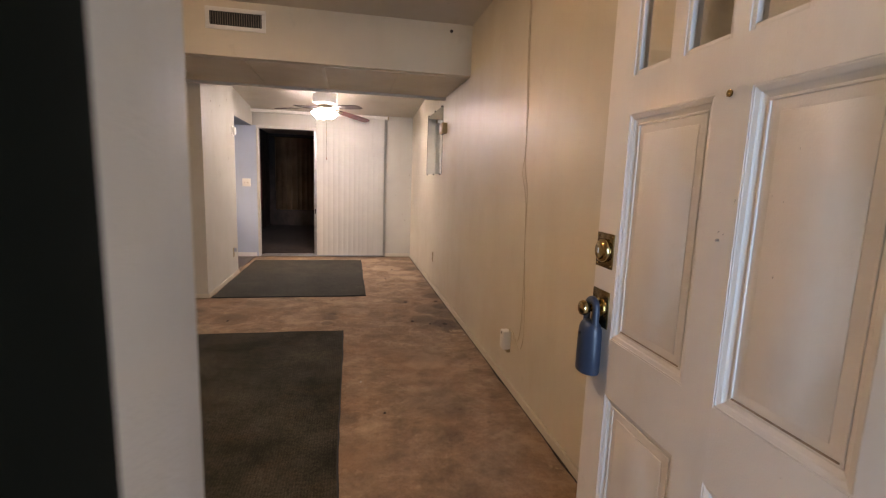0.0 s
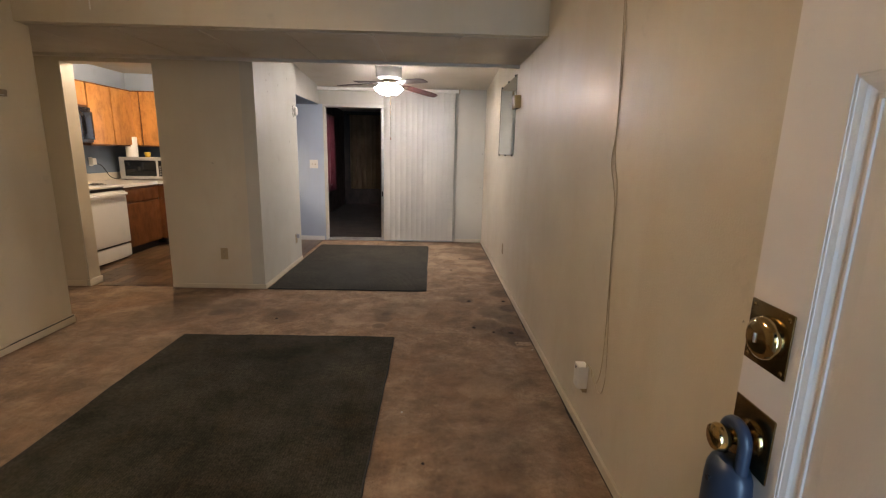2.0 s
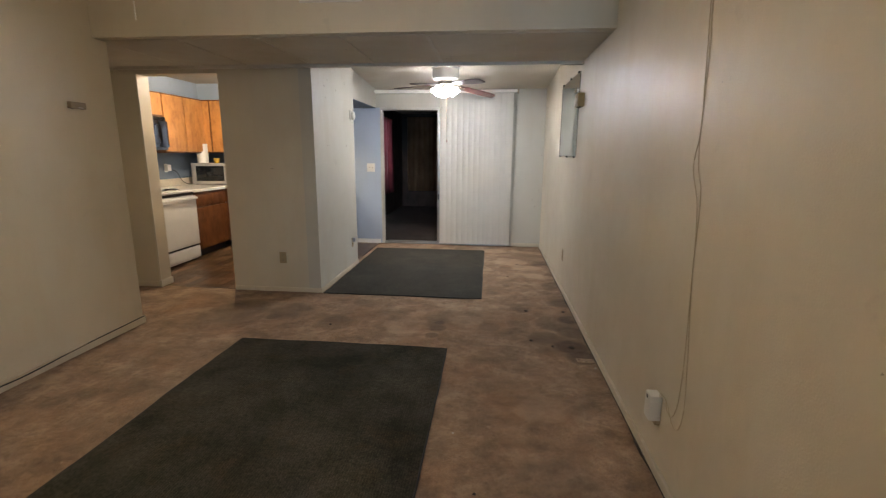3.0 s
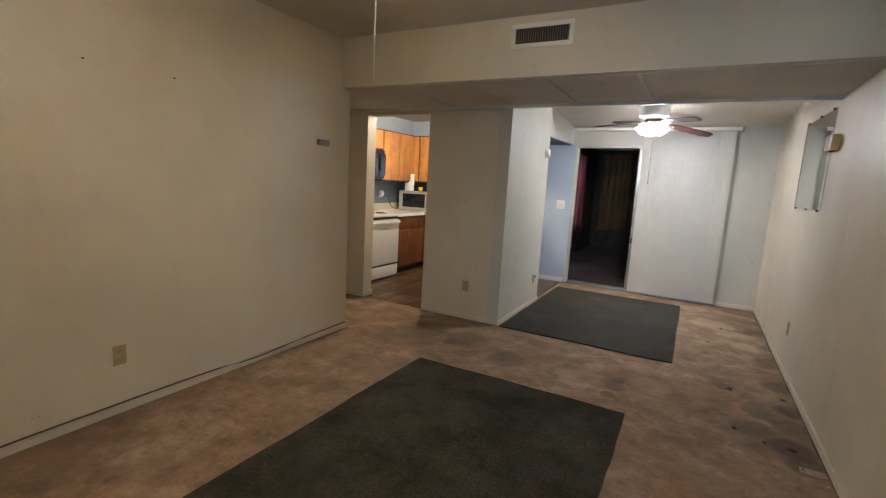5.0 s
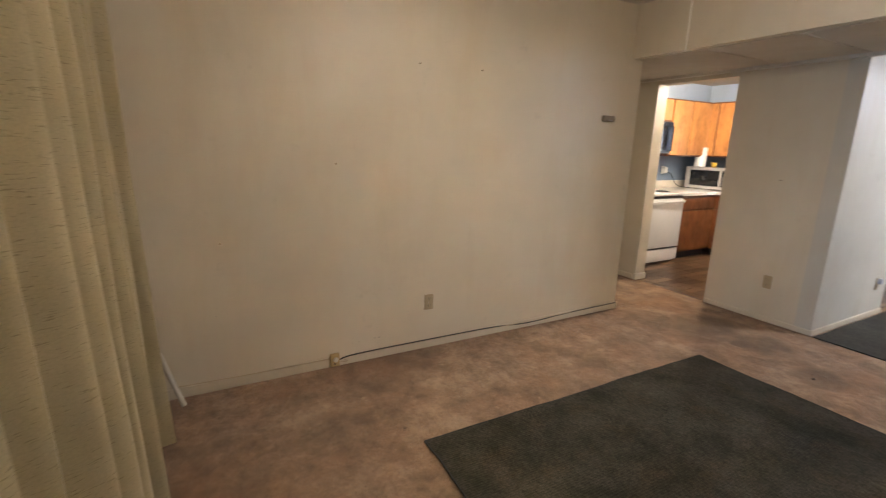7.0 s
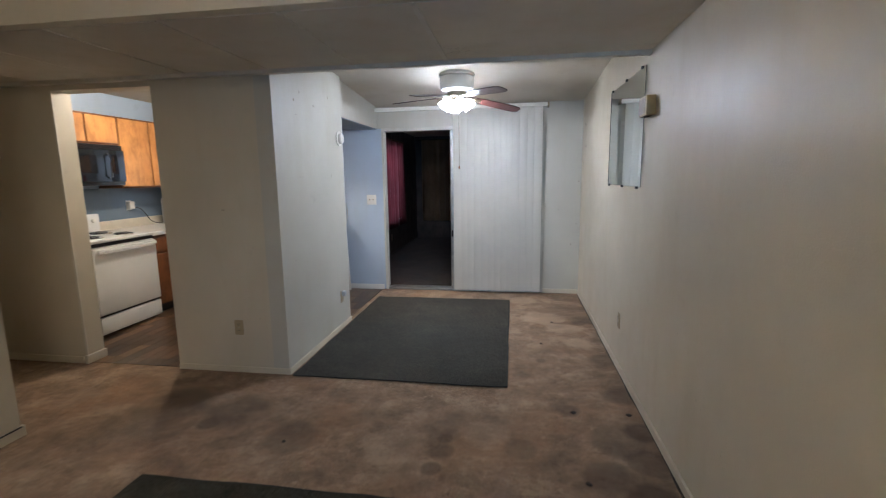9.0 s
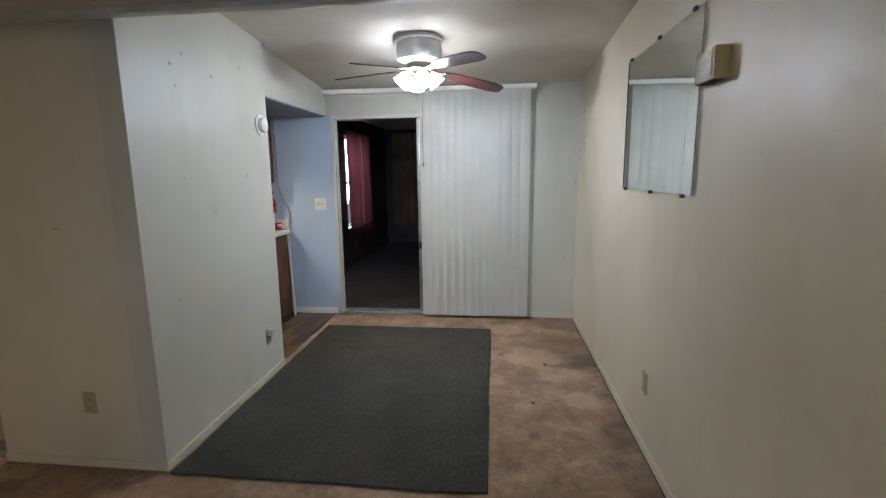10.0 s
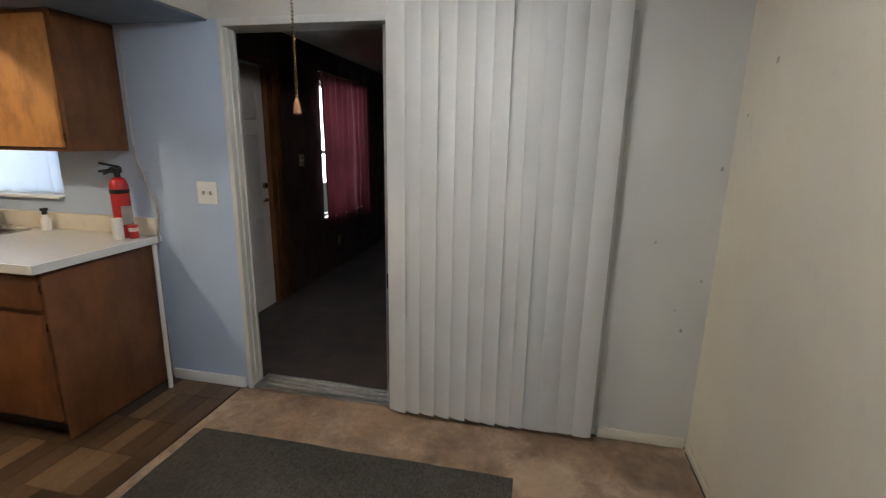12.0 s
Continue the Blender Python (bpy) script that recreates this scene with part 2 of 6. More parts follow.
DOORWHITE = paint("door_white", (0.76, 0.71, 0.65), 0.34, 0.10, 1.6, 0.10)
# white frame greyed for its dirt and for the shade it stands in
JAMB = paint("shaded_dirty_frame", (0.52, 0.53, 0.52), 0.45, 0.25, 2.5)
DIRT = plain("brown_dirt", (0.40, 0.31, 0.23), 0.8, 0.0, 0.5, 30)
DARKSIDING = plain("dark_siding", (0.005, 0.008, 0.007), 0.95)
DARKSIDING.node_tree.nodes["Principled BSDF"].inputs["Specular IOR Level"].default_value = 0.1
CARPET = carpet_material("stained_carpet", (0.350, 0.230, 0.140), (0.225, 0.142, 0.083), (0.475, 0.340, 0.220),
                         ((0.86, 4.26, 0.13, 0.75), (0.66, 4.42, 0.12, 0.45), (0.93, 4.55, 0.12, 0.55), (0.90, 4.09, 0.11, 0.7), (0.80, 4.75, 0.16, 0.5), (0.55, 2.75, 0.20, 0.3), (-0.17, 4.52, 0.07, 0.5), (0.55, 5.05, 0.08, 0.5), (0.95, 5.3, 0.14, 0.55), (-1.05, 4.55, 0.16, 0.45), (-2.0, 4.8, 0.24, 0.4), (0.62, 6.75, 0.08, 0.5), (-1.9, 1.5, 0.20, 0.3), (0.25, 4.6, 0.09, 0.4), (0.97, 6.9, 0.10, 0.55), (-0.2, 4.75, 0.10, 0.35), (-0.20, 4.36, 0.05, 0.6), (-0.17, 4.64, 0.05, 0.6), (0.61, 6.68, 0.06, 0.6), (0.85, 6.83, 0.08, 0.55), (0.46, 7.03, 0.07, 0.5), (0.43, 5.82, 0.04, 0.5), (0.95, 4.85, 0.10, 0.7), (0.72, 4.30, 0.20, 0.35), (0.93, 5.9, 0.12, 0.5), (0.80, 7.8, 0.16, 0.35), (-1.62, 4.62, 0.07, 0.5), (-1.5, 4.78, 0.20, 0.4), (0.66, 7.05, 0.05, 0.5), (0.72, 6.55, 0.05, 0.5)),
                         ((0.52, 6.95, 0.22, 0.55), (0.68, 6.62, 0.16, 0.55), (0.78, 6.25, 0.10, 0.5), (0.30, 7.6, 0.16, 0.4), (0.05, 4.72, 0.14, 0.35), (-0.45, 4.55, 0.18, 0.3), (0.55, 3.4, 0.16, 0.35)))
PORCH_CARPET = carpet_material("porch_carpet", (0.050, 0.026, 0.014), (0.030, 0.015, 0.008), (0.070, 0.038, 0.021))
RUG = rug_material("rug_grey")
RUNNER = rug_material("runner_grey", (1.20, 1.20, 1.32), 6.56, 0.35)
RUGEDGE = plain("rug_binding", (0.022, 0.022, 0.020), 0.9)
OAK = wood("honey_oak", (0.58, 0.268, 0.078), (0.37, 0.155, 0.045), 0.33)
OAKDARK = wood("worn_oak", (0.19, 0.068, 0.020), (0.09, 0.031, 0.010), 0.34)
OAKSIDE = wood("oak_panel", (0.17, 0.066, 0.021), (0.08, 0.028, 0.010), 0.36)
PANELDARK = wood("dark_panelling", (0.095, 0.060, 0.046), (0.052, 0.032, 0.026), 0.4)
# blade wood reddened to paint in the glow of the nearby lamp glass
WALNUTLIT = wood("red_lit_blade", (0.085, 0.022, 0.017), (0.042, 0.010, 0.008), 0.3, "X")
WALNUT = wood("walnut_blade", (0.060, 0.028, 0.022), (0.03, 0.014, 0.012), 0.35, "X")
BRASS = plain("brass", (0.58, 0.42, 0.19), 0.12, 1.0, 0.25, 30, 0.015)
NICKEL = plain("warm_nickel", (0.60, 0.55, 0.45), 0.2, 1.0, 0.25, 30)
ANTIQUE = plain("antique_brass", (0.30, 0.21, 0.09), 0.22, 1.0, 0.35, 40, 0.02)
CHROME = plain("chrome", (0.62, 0.62, 0.64), 0.18, 1.0)
ALU = plain("aluminium", (0.55, 0.55, 0.54), 0.38, 1.0, 0.3)
STEEL = plain("steel", (0.50, 0.50, 0.50), 0.3, 1.0)
SILVER = plain("silver_paint", (0.58, 0.57, 0.55), 0.3, 0.5, 0.08)
BLACK = plain("black_plastic", (0.012, 0.012, 0.013), 0.3)
BLACKGLOSS = plain("black_glass", (0.008, 0.009, 0.011), 0.08, 0.0, 0.05, 18, 0.0)
BLUEVINYL = plain("blue_vinyl", (0.022, 0.038, 0.066), 0.38)
WHITEENAMEL = plain("white_enamel", (0.74, 0.73, 0.70), 0.22, 0.0, 0.05, 6, 0.01)
WHITEPLASTIC = plain("white_plastic", (0.72, 0.70, 0.64), 0.4, 0.0, 0.06)
IVORY = plain("ivory_plastic", (0.37, 0.29, 0.175), 0.42, 0.0, 0.1)
TANPLASTIC = plain("tan_plastic", (0.46, 0.33, 0.14), 0.45, 0.0, 0.12)
LAMINATE = plain("pale_laminate", (0.66, 0.63, 0.57), 0.25, 0.0, 0.06, 60, 0.0)
LAMCREAM = plain("cream_laminate", (0.64, 0.57, 0.45), 0.35, 0.0, 0.08)
VINYLSLAT = plain("vinyl_slat", (0.90, 0.87, 0.79), 0.42, 0.0, 0.05, 4, 0.02)
CURTAIN = fabric("flecked_curtain", (0.68, 0.58, 0.345), (0.56, 0.475, 0.27), (0.18, 0.135, 0.06))
REDCLOTH = fabric("red_curtain", (0.16, 0.036, 0.046), (0.10, 0.021, 0.027))
BROWNCLOTH = fabric("brown_curtain", (0.52, 0.34, 0.20), (0.36, 0.23, 0.13))
SHEER = fabric("white_sheer", (0.75, 0.78, 0.82), (0.62, 0.66, 0.72), None, 0.1)


def let_through(m, tint, share):
    """Thin cloth that passes some of the light from behind."""
    sn, sl = m.node_tree.nodes, m.node_tree.links
    tr = sn.new("ShaderNodeBsdfTranslucent")
    tr.inputs[0].default_value = (*tint, 1)
    mixer = sn.new("ShaderNodeMixShader")
    mixer.inputs[0].default_value = share
    sl.new(sn["Principled BSDF"].outputs[0], mixer.inputs[1])
    sl.new(tr.outputs[0], mixer.inputs[2])
    sl.new(mixer.outputs[0], sn["Material Output"].inputs[0])


let_through(SHEER, (0.85, 0.9, 0.95), 0.6)
let_through(REDCLOTH, (0.22, 0.06, 0.075), 0.026)
REDPAINT = plain("red_enamel", (0.42, 0.018, 0.016), 0.28)
LABEL = plain("paper_label", (0.62, 0.60, 0.54), 0.6)
YELLOW = plain("yellow_plastic", (0.70, 0.46, 0.06), 0.35)
PAPER = plain("paper_towel", (0.78, 0.77, 0.73), 0.9, 0.0, 0.05, 60, 0.2)
WIRE = plain("tan_wire", (0.50, 0.42, 0.29), 0.5)
FRAMEPAINT = paint("frame_paint", (0.60, 0.58, 0.52), 0.4, 0.2, 4.0)
DARKWIRE = plain("dark_wire", (0.03, 0.03, 0.03), 0.6)
MARK = plain("filler_grey", (0.36, 0.32, 0.24), 0.8, 0.0, 0.35, 90)
GRIME = plain("grime", (0.05, 0.038, 0.028), 0.9)
VINYL = tile_material()
VINYLBASE = plain("vinyl_groove", (0.05, 0.032, 0.022), 0.6)
CONCRETE = plain("porch_concrete", (0.32, 0.31, 0.29), 0.85, 0.0, 0.3, 3, 0.2)
GRASS = plain("lawn", (0.07, 0.10, 0.04), 0.95, 0.0, 0.5, 2, 0.4)
DINGLOW = glow("lit_glass", (0.94, 0.96, 1.0), DINING_GLOW * 0.30)
DINBULB = glow("lit_bulb_white", (0.94, 0.96, 1.0), DINING_GLOW * 9.0)
LIVGLOW = glow("lit_glass_living", (1.0, 0.86, 0.66), LIVING_GLOW * 0.4)
LIVBULB = glow("lit_bulb_living", (1.0, 0.86, 0.66), LIVING_GLOW * 2.2)
KITGLOW = glow("lit_bulb", (1.0, 0.85, 0.64), KITCHEN_GLOW)

MIRROR, mn, ml, mb = shader("mirror_silver", 0.02, 1.0)
mb.inputs["Base Color"].default_value = (0.78, 0.83, 0.80, 1)
GLASS, gn, gl, gb = shader("pane_glass", 0.02)
gb.inputs["Base Color"].default_value = (0.95, 0.97, 0.97, 1)
gb.inputs["Transmission Weight"].default_value = 1.0
gb.inputs["IOR"].default_value = 1.45


# ---- building blocks ----
def box(bm, x0, x1, y0, y1, z0, z1, bevel=0.0):
    r = bmesh.ops.create_cube(bm, size=1.0)
    bmesh.ops.scale(bm, vec=(x1 - x0, y1 - y0, z1 - z0), verts=r["verts"])
    bmesh.ops.translate(bm, vec=((x0 + x1) / 2, (y0 + y1) / 2, (z0 + z1) / 2), verts=r["verts"])
    if bevel:
        es = list({e for v in r["verts"] for e in v.link_edges})
        bmesh.ops.bevel(bm, geom=es, offset=bevel, segments=2, affect="EDGES", profile=0.6)
    return bm


def tube(bm, p0, p1, r0, r1=None, seg=16):
    p0, p1 = Vector(p0), Vector(p1)
    d = p1 - p0
    r = bmesh.ops.create_cone(bm, cap_ends=True, segments=seg, radius1=r0, radius2=r0 if r1 is None else r1, depth=d.length)
    m = Matrix.Translation((p0 + p1) / 2) @ d.to_track_quat("Z", "Y").to_matrix().to_4x4()
    bmesh.ops.transform(bm, matrix=m, verts=r["verts"])
    return bm


def lathe(bm, profile, m=None, seg=24):
    """Turns a (radius, height) outline about z, then moves it by m."""
    rings = []
    for rad, h in profile:
        rings.append([bm.verts.new((rad * math.cos(2 * math.pi * k / seg), rad * math.sin(2 * math.pi * k / seg), h)) for k in range(seg)])
    for a, b in zip(rings, rings[1:]):
        for k in range(seg):
            bm.faces.new((a[k], a[(k + 1) % seg], b[(k + 1) % seg], b[k]))
    if profile[0][0] > 1e-4:
        bm.faces.new(list(reversed(rings[0])))
    if profile[-1][0] > 1e-4:
        bm.faces.new(rings[-1])
    if m is not None:
        bmesh.ops.transform(bm, matrix=m, verts=[v for r in rings for v in r])
    return bm


def cord(bm, points, radius, seg=8):
    """A wire swept along points."""
    pts = [Vector(p) for p in points]
    rings = []
    for k, p in enumerate(pts):
        d = (pts[min(k + 1, len(pts) - 1)] - pts[max(k - 1, 0)]).normalized()
        q = d.to_track_quat("Z", "Y")
        rings.append([bm.verts.new(p + q @ Vector((radius * math.cos(2 * math.pi * a / seg), radius * math.sin(2 * math.pi * a / seg), 0))) for a in range(seg)])
    for a, b in zip(rings, rings[1:]):
        for k in range(seg):
            bm.faces.new((a[k], a[(k + 1) % seg], b[(k + 1) % seg], b[k]))
    bm.faces.new(list(reversed(rings[0])))
    bm.faces.new(rings[-1])
    return bm


def curve_points(ctrl, steps=8):
    """A smooth run of points through ctrl (Catmull-Rom)."""
    c = [Vector(p) for p in ctrl]
    c = [2 * c[0] - c[1]] + c + [2 * c[-1] - c[-2]]
    out = []
    for k in range(1, len(c) - 2):
        for s in range(steps):
            t = s / steps
            a, b, d, e = c[k - 1], c[k], c[k + 1], c[k + 2]
            out.append(0.5 * (2 * b + (d - a) * t + (2 * a - 5 * b + 4 * d - e) * t * t + (3 * b - a - 3 * d + e) * t ** 3))
    out.append(c[-2])
    return out


def mesh_of(name, bm, material, smooth=False):
    bmesh.ops.recalc_face_normals(bm, faces=bm.faces)
    me = bpy.data.meshes.new(name)
    bm.to_mesh(me)
    bm.free()
    me.materials.append(material)
    if smooth:
        for p in me.polygons:
            p.use_smooth = True
        me.set_sharp_from_angle(angle=radians(40))
    return me


def part(name, bm, material, parent=None, label="", smooth=True):
    ob = new(name, mesh_of(name, bm, material, smooth))
    if parent is not None:
        ob.parent = parent
        ob.matrix_parent_inverse = parent.matrix_world.inverted()
    if label:
        ob["label"] = label
    return ob


def slab(name, bounds, material, parent=None, label="", bevel=0.0):
    return part(name, box(bmesh.new(), *bounds, bevel), material, parent, label, smooth=bool(bevel))


def thing(name, at, label, category, group=""):
    ob = new(name)
    ob.location = at
    ob.empty_display_size = 0.1
    bpy.context.view_layer.update()
    return tagged(ob, label, category, group)


def structure(ob, label, category):
    return tagged(ob, label, category, kind="structure")


def wall(name, blocks, material, label):
    bm = bmesh.new()
    for b in blocks:
        box(bm, *b)
    return structure(part(name, bm, material, smooth=False), label, "wall")


# ---- structure ----
TOP = 2.75
wall("wall_front", [(-4.7, -0.14, 0.42, 0.58, 0, TOP), (0.795, 1.12, 0.42, 0.58, 0, TOP), (-0.14, 0.795, 0.42, 0.58, 2.10, TOP)], CREAM, "cream painted front wall around the entry door")
wall("wall_outside", [(-4.7, -0.302, 0.395, 0.418, 0, TOP), (1.002, 1.12, 0.395, 0.418, 0, TOP), (-0.302, 1.002, 0.395, 0.418, 2.162, TOP)], DARKSIDING, "near-black exterior cladding beside the entry door")
wall("wall_left", [(-2.75, -2.63, 0.58, 4.35, 0, TOP)], CREAM, "cream painted living room wall with nail holes")
wall("wall_right", [(1.0, 1.12, 0.58, 8.15, 0, TOP)], CREAM, "long cream gloss-painted party wall")
wall("wall_hall", [(-4.7, -2.75, 4.23, 4.35, 0, TOP), (-4.7, -4.58, 4.35, 8.15, 0, TOP)], CREAM, "plain cream wall closing the side hall")
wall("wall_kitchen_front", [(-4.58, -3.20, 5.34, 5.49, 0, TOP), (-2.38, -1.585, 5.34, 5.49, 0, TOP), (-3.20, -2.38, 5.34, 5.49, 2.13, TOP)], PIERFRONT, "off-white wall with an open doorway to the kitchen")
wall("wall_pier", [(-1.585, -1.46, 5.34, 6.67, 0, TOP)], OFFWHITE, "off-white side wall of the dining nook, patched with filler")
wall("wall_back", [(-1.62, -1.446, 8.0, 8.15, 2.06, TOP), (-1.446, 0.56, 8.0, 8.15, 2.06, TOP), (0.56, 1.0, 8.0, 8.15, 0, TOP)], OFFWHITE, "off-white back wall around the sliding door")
wall("wall_back_kitchen", [(-4.58, -3.5, 8.0, 8.15, 0, TOP), (-3.5, -2.6, 8.0, 8.15, 0, 1.10), (-3.5, -2.6, 8.0, 8.15, 1.98, TOP), (-2.6, -1.62, 8.0, 8.15, 0, TOP), (-1.62, -1.446, 8.0, 8.105, 0, 2.06)], BLUE, "pale blue painted kitchen wall")
wall("wall_kitchen_left", [(-4.44, -4.32, 5.49, 8.0, 0, TOP)], BLUE, "pale blue kitchen wall behind the stove")
wall("soffit_kitchen", [(-2.62, -1.5, 6.675, 7.998, 2.06, TOP)], OFFWHITE, "boxed soffit over the kitchen opening")
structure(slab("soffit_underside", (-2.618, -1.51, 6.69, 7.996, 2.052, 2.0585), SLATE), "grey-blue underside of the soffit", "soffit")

bm = bmesh.new()
box(bm, -4.7, 1.12, 0.42, 8.15, -0.14, -0.02)
structure(part("subfloor", bm, VINYLBASE, smooth=False), "concrete slab under the floor coverings", "floor")


def carpet_sheet():
    """Worn wall-to-wall carpet with slight ripples, its kitchen edge cut at a slant by the back door."""
    bm = bmesh.new()
    nx, ny = 64, 132
    x0, x1, y0, y1 = -2.63, 1.0, 0.58, 8.0
    grid = [[None] * (ny + 1) for _ in range(nx + 1)]
    for i in range(nx + 1):
        for j in range(ny + 1):
            x, y = x0 + (x1 - x0) * i / nx, y0 + (y1 - y0) * j / ny
            z = 0.004 * noise.noise((x * 2.3, y * 2.3, 0.0)) + 0.003 * noise.noise((x * 7, y * 7, 3.0))
            grid[i][j] = bm.verts.new((x, y, z - 0.002))
    for i in range(nx):
        for j in range(ny):
            cx, cy = x0 + (x1 - x0) * (i + 0.5) / nx, y0 + (y1 - y0) * (j + 0.5) / ny
            if cx < -1.50 and cy > 5.36:
                continue
            bm.faces.new((grid[i][j], grid[i + 1][j], grid[i + 1][j + 1], grid[i][j + 1]))
    return bm


structure(part("floor", carpet_sheet(), CARPET), "stained worn tan wall-to-wall carpet", "floor")
structure(slab("floor_hall", (-4.58, -2.628, 4.352, 5.36, -0.018, -0.001), CARPET), "stained tan carpet in the side hall", "floor")

# ceilings
structure(slab("ceiling", (-2.63, 1.0, 0.58, 4.23, 2.60, 2.70), CEILING), "plain textured living room ceiling", "ceiling")
bm = bmesh.new()
box(bm, -2.63, 1.0, 4.23, 4.30, 2.194, 2.60)
structure(part("beam_face", bm, CREAM, smooth=False), "cream painted dropped duct face with a vent", "beam")
bm = bmesh.new()
edges = [-4.58, -3.88, -3.27, -2.66, -2.05, -1.445, -0.84, -0.23, 0.40, 1.0]
for a, b in zip(edges, edges[1:]):
    box(bm, a + 0.003, b - 0.003, 4.302 if a > -2.7 else 4.35, 5.28, 2.19, 2.23)
structure(part("ceiling_duct", bm, PANEL, smooth=False), "dropped ceiling of butted grey-cream panels", "ceiling")
bm = bmesh.new()
for x in (-2.05, -1.445, -0.84, 0.40):
    box(bm, x - 0.012, x + 0.012, 4.31, 5.27, 2.184, 2.1895)
structure(part("ceiling_batten", bm, PANEL, smooth=False), "thin joint strips of the dropped ceiling", "ceiling")
# one joint strip in whiter paint stands in for glare from the lamp
structure(slab("ceiling_glare_strip", (-0.243, -0.217, 4.31, 5.27, 2.183, 2.1888), TRIM), "joint strip of the dropped ceiling, whitened to paint in lamp glare", "ceiling")
structure(slab("beam_trim", (-4.58, 1.0, 5.282, 5.338, 2.165, 2.20), TRIM, bevel=0.004), "painted wood trim at the dropped ceiling's edge", "trim")
structure(slab("beam_back", (-1.458, 1.0, 5.282, 5.338, 2.20, 2.70), CREAM), "painted back face of the dropped ceiling", "beam")
bm = bmesh.new()
v = [bm.verts.new(p) for p in ((-1.50, 5.338, 2.51), (1.0, 5.338, 2.51), (1.0, 8.0, 2.315), (-1.50, 8.0, 2.315), (-1.50, 5.338, 2.72), (1.0, 5.338, 2.72), (1.0, 8.0, 2.72), (-1.50, 8.0, 2.72))]
for f in ((0, 1, 2, 3), (4, 5, 6, 7), (0, 1, 5, 4), (1, 2, 6, 5), (2, 3, 7, 6), (3, 0, 4, 7)):
    bm.faces.new([v[k] for k in f])
structure(part("ceiling_dining", bm, CEILING, smooth=False), "sloping white dining ceiling", "ceiling")
structure(slab("ceiling_kitchen", (-4.32, -2.62, 5.49, 8.0, 2.42, 2.52), CEILING), "white kitchen ceiling", "ceiling")
structure(slab("ceiling_passage", (-2.62, -1.585, 5.49, 6.675, 2.42, 2.52), CEILING), "white ceiling beside the kitchen soffit", "ceiling")
structure(slab("roof", (-4.8, 1.2, 0.35, 8.15, 2.76, 2.86), DARKSIDING), "flat roof closing the rooms", "roof")

# the room behind the sliding door
wall("wall_porch", [(-2.20, -2.08, 8.15, 8.55, 0, 2.6), (-2.20, -2.08, 9.43, 10.34, 0, 2.6), (-2.20, -2.08, 8.55, 9.43, 2.05, 2.6), (-2.20, -2.08, 10.34, 11.55, 0, 0.62), (-2.20, -2.08, 10.34, 11.55, 2.05, 2.6), (-2.20, -2.08, 11.55, 13.15, 0, 2.6),
                    (-2.08, 2.1, 13.03, 13.15, 0, 2.6), (2.1, 2.22, 8.15, 13.15, 0, 2.6), (1.12, 2.1, 8.0, 8.15, 0, 2.6)], PANELDARK, "dark wood-panelled wall of the back room")
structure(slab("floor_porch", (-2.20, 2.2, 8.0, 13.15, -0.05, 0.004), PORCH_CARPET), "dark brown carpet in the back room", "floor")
structure(slab("ceiling_porch", (-2.08, 2.1, 8.15, 13.03, 2.37, 2.47), CEILING), "ceiling of the unlit back room", "ceiling")

# outdoors
structure(slab("ground", (-300, 300, -300, 300, -0.40, -0.16), GRASS), "lawn reaching the horizon", "ground")
# added out of view, only to block sky light at the entry
structure(slab("entry_shade_slab", (-4.7, 2.6, -2.2, 0.39, 2.55, 2.70), DARKSIDING), "unseen roof slab added to keep daylight off the entry", "roof")
structure(slab("stoop", (-1.4, 2.0, -1.6, 0.40, -0.16, -0.01), CONCRETE, bevel=0.01), "concrete stoop at the entry", "pavement")

# ---- baseboards, trims ----
def board(name, bounds, label, material=None):
    return structure(slab(name, bounds, material or TRIM, bevel=0.003), label, "baseboard")


board("baseboard_right", (0.984, 0.9985, 1.6, 6.52, 0.0, 0.052), "low scuffed cream baseboard along the party wall", CREAM)
board("baseboard_right_far", (0.989, 0.9985, 6.545, 7.98, 0.0, 0.047), "thin cream baseboard past a broken joint", CREAM)
board("baseboard_left", (-2.6285, -2.615, 0.60, 4.352, 0.0, 0.062), "cream baseboard with a loose cable on it", CREAM)
board("baseboard_left_end", (-2.75, -2.617, 4.3515, 4.364, 0.0, 0.062), "short cream baseboard at the wall end", CREAM)
board("baseboard_pier_front", (-2.375, -1.448, 5.326, 5.3385, 0.0, 0.045), "thin painted baseboard strip", CREAM)
board("baseboard_pier_side", (-1.4585, -1.446, 5.328, 6.668, 0.0, 0.045), "thin painted baseboard strip on the pier", CREAM)
board("baseboard_hall", (-4.57, -3.235, 5.326, 5.3385, 0.0, 0.055), "painted baseboard by the kitchen doorway", CREAM)
board("baseboard_back", (0.57, 0.985, 7.986, 7.9985, 0.0, 0.055), "painted baseboard under the back wall", CREAM)
board("baseboard_blue", (-1.965, -1.47, 7.984, 7.9985, 0.0, 0.065), "white baseboard under the blue wall", WHITEENAMEL)
structure(slab("doorway_plinth", (-3.215, -3.185, 5.318, 5.50, 0.0, 0.07), TRIM, bevel=0.004), "small white plinth at the kitchen doorway", "trim")
structure(slab("doorway_corner", (-3.215, -3.1985, 5.332, 5.345, 0.072, 2.128), TRIM, bevel=0.003), "pale corner bead of the kitchen doorway", "trim")

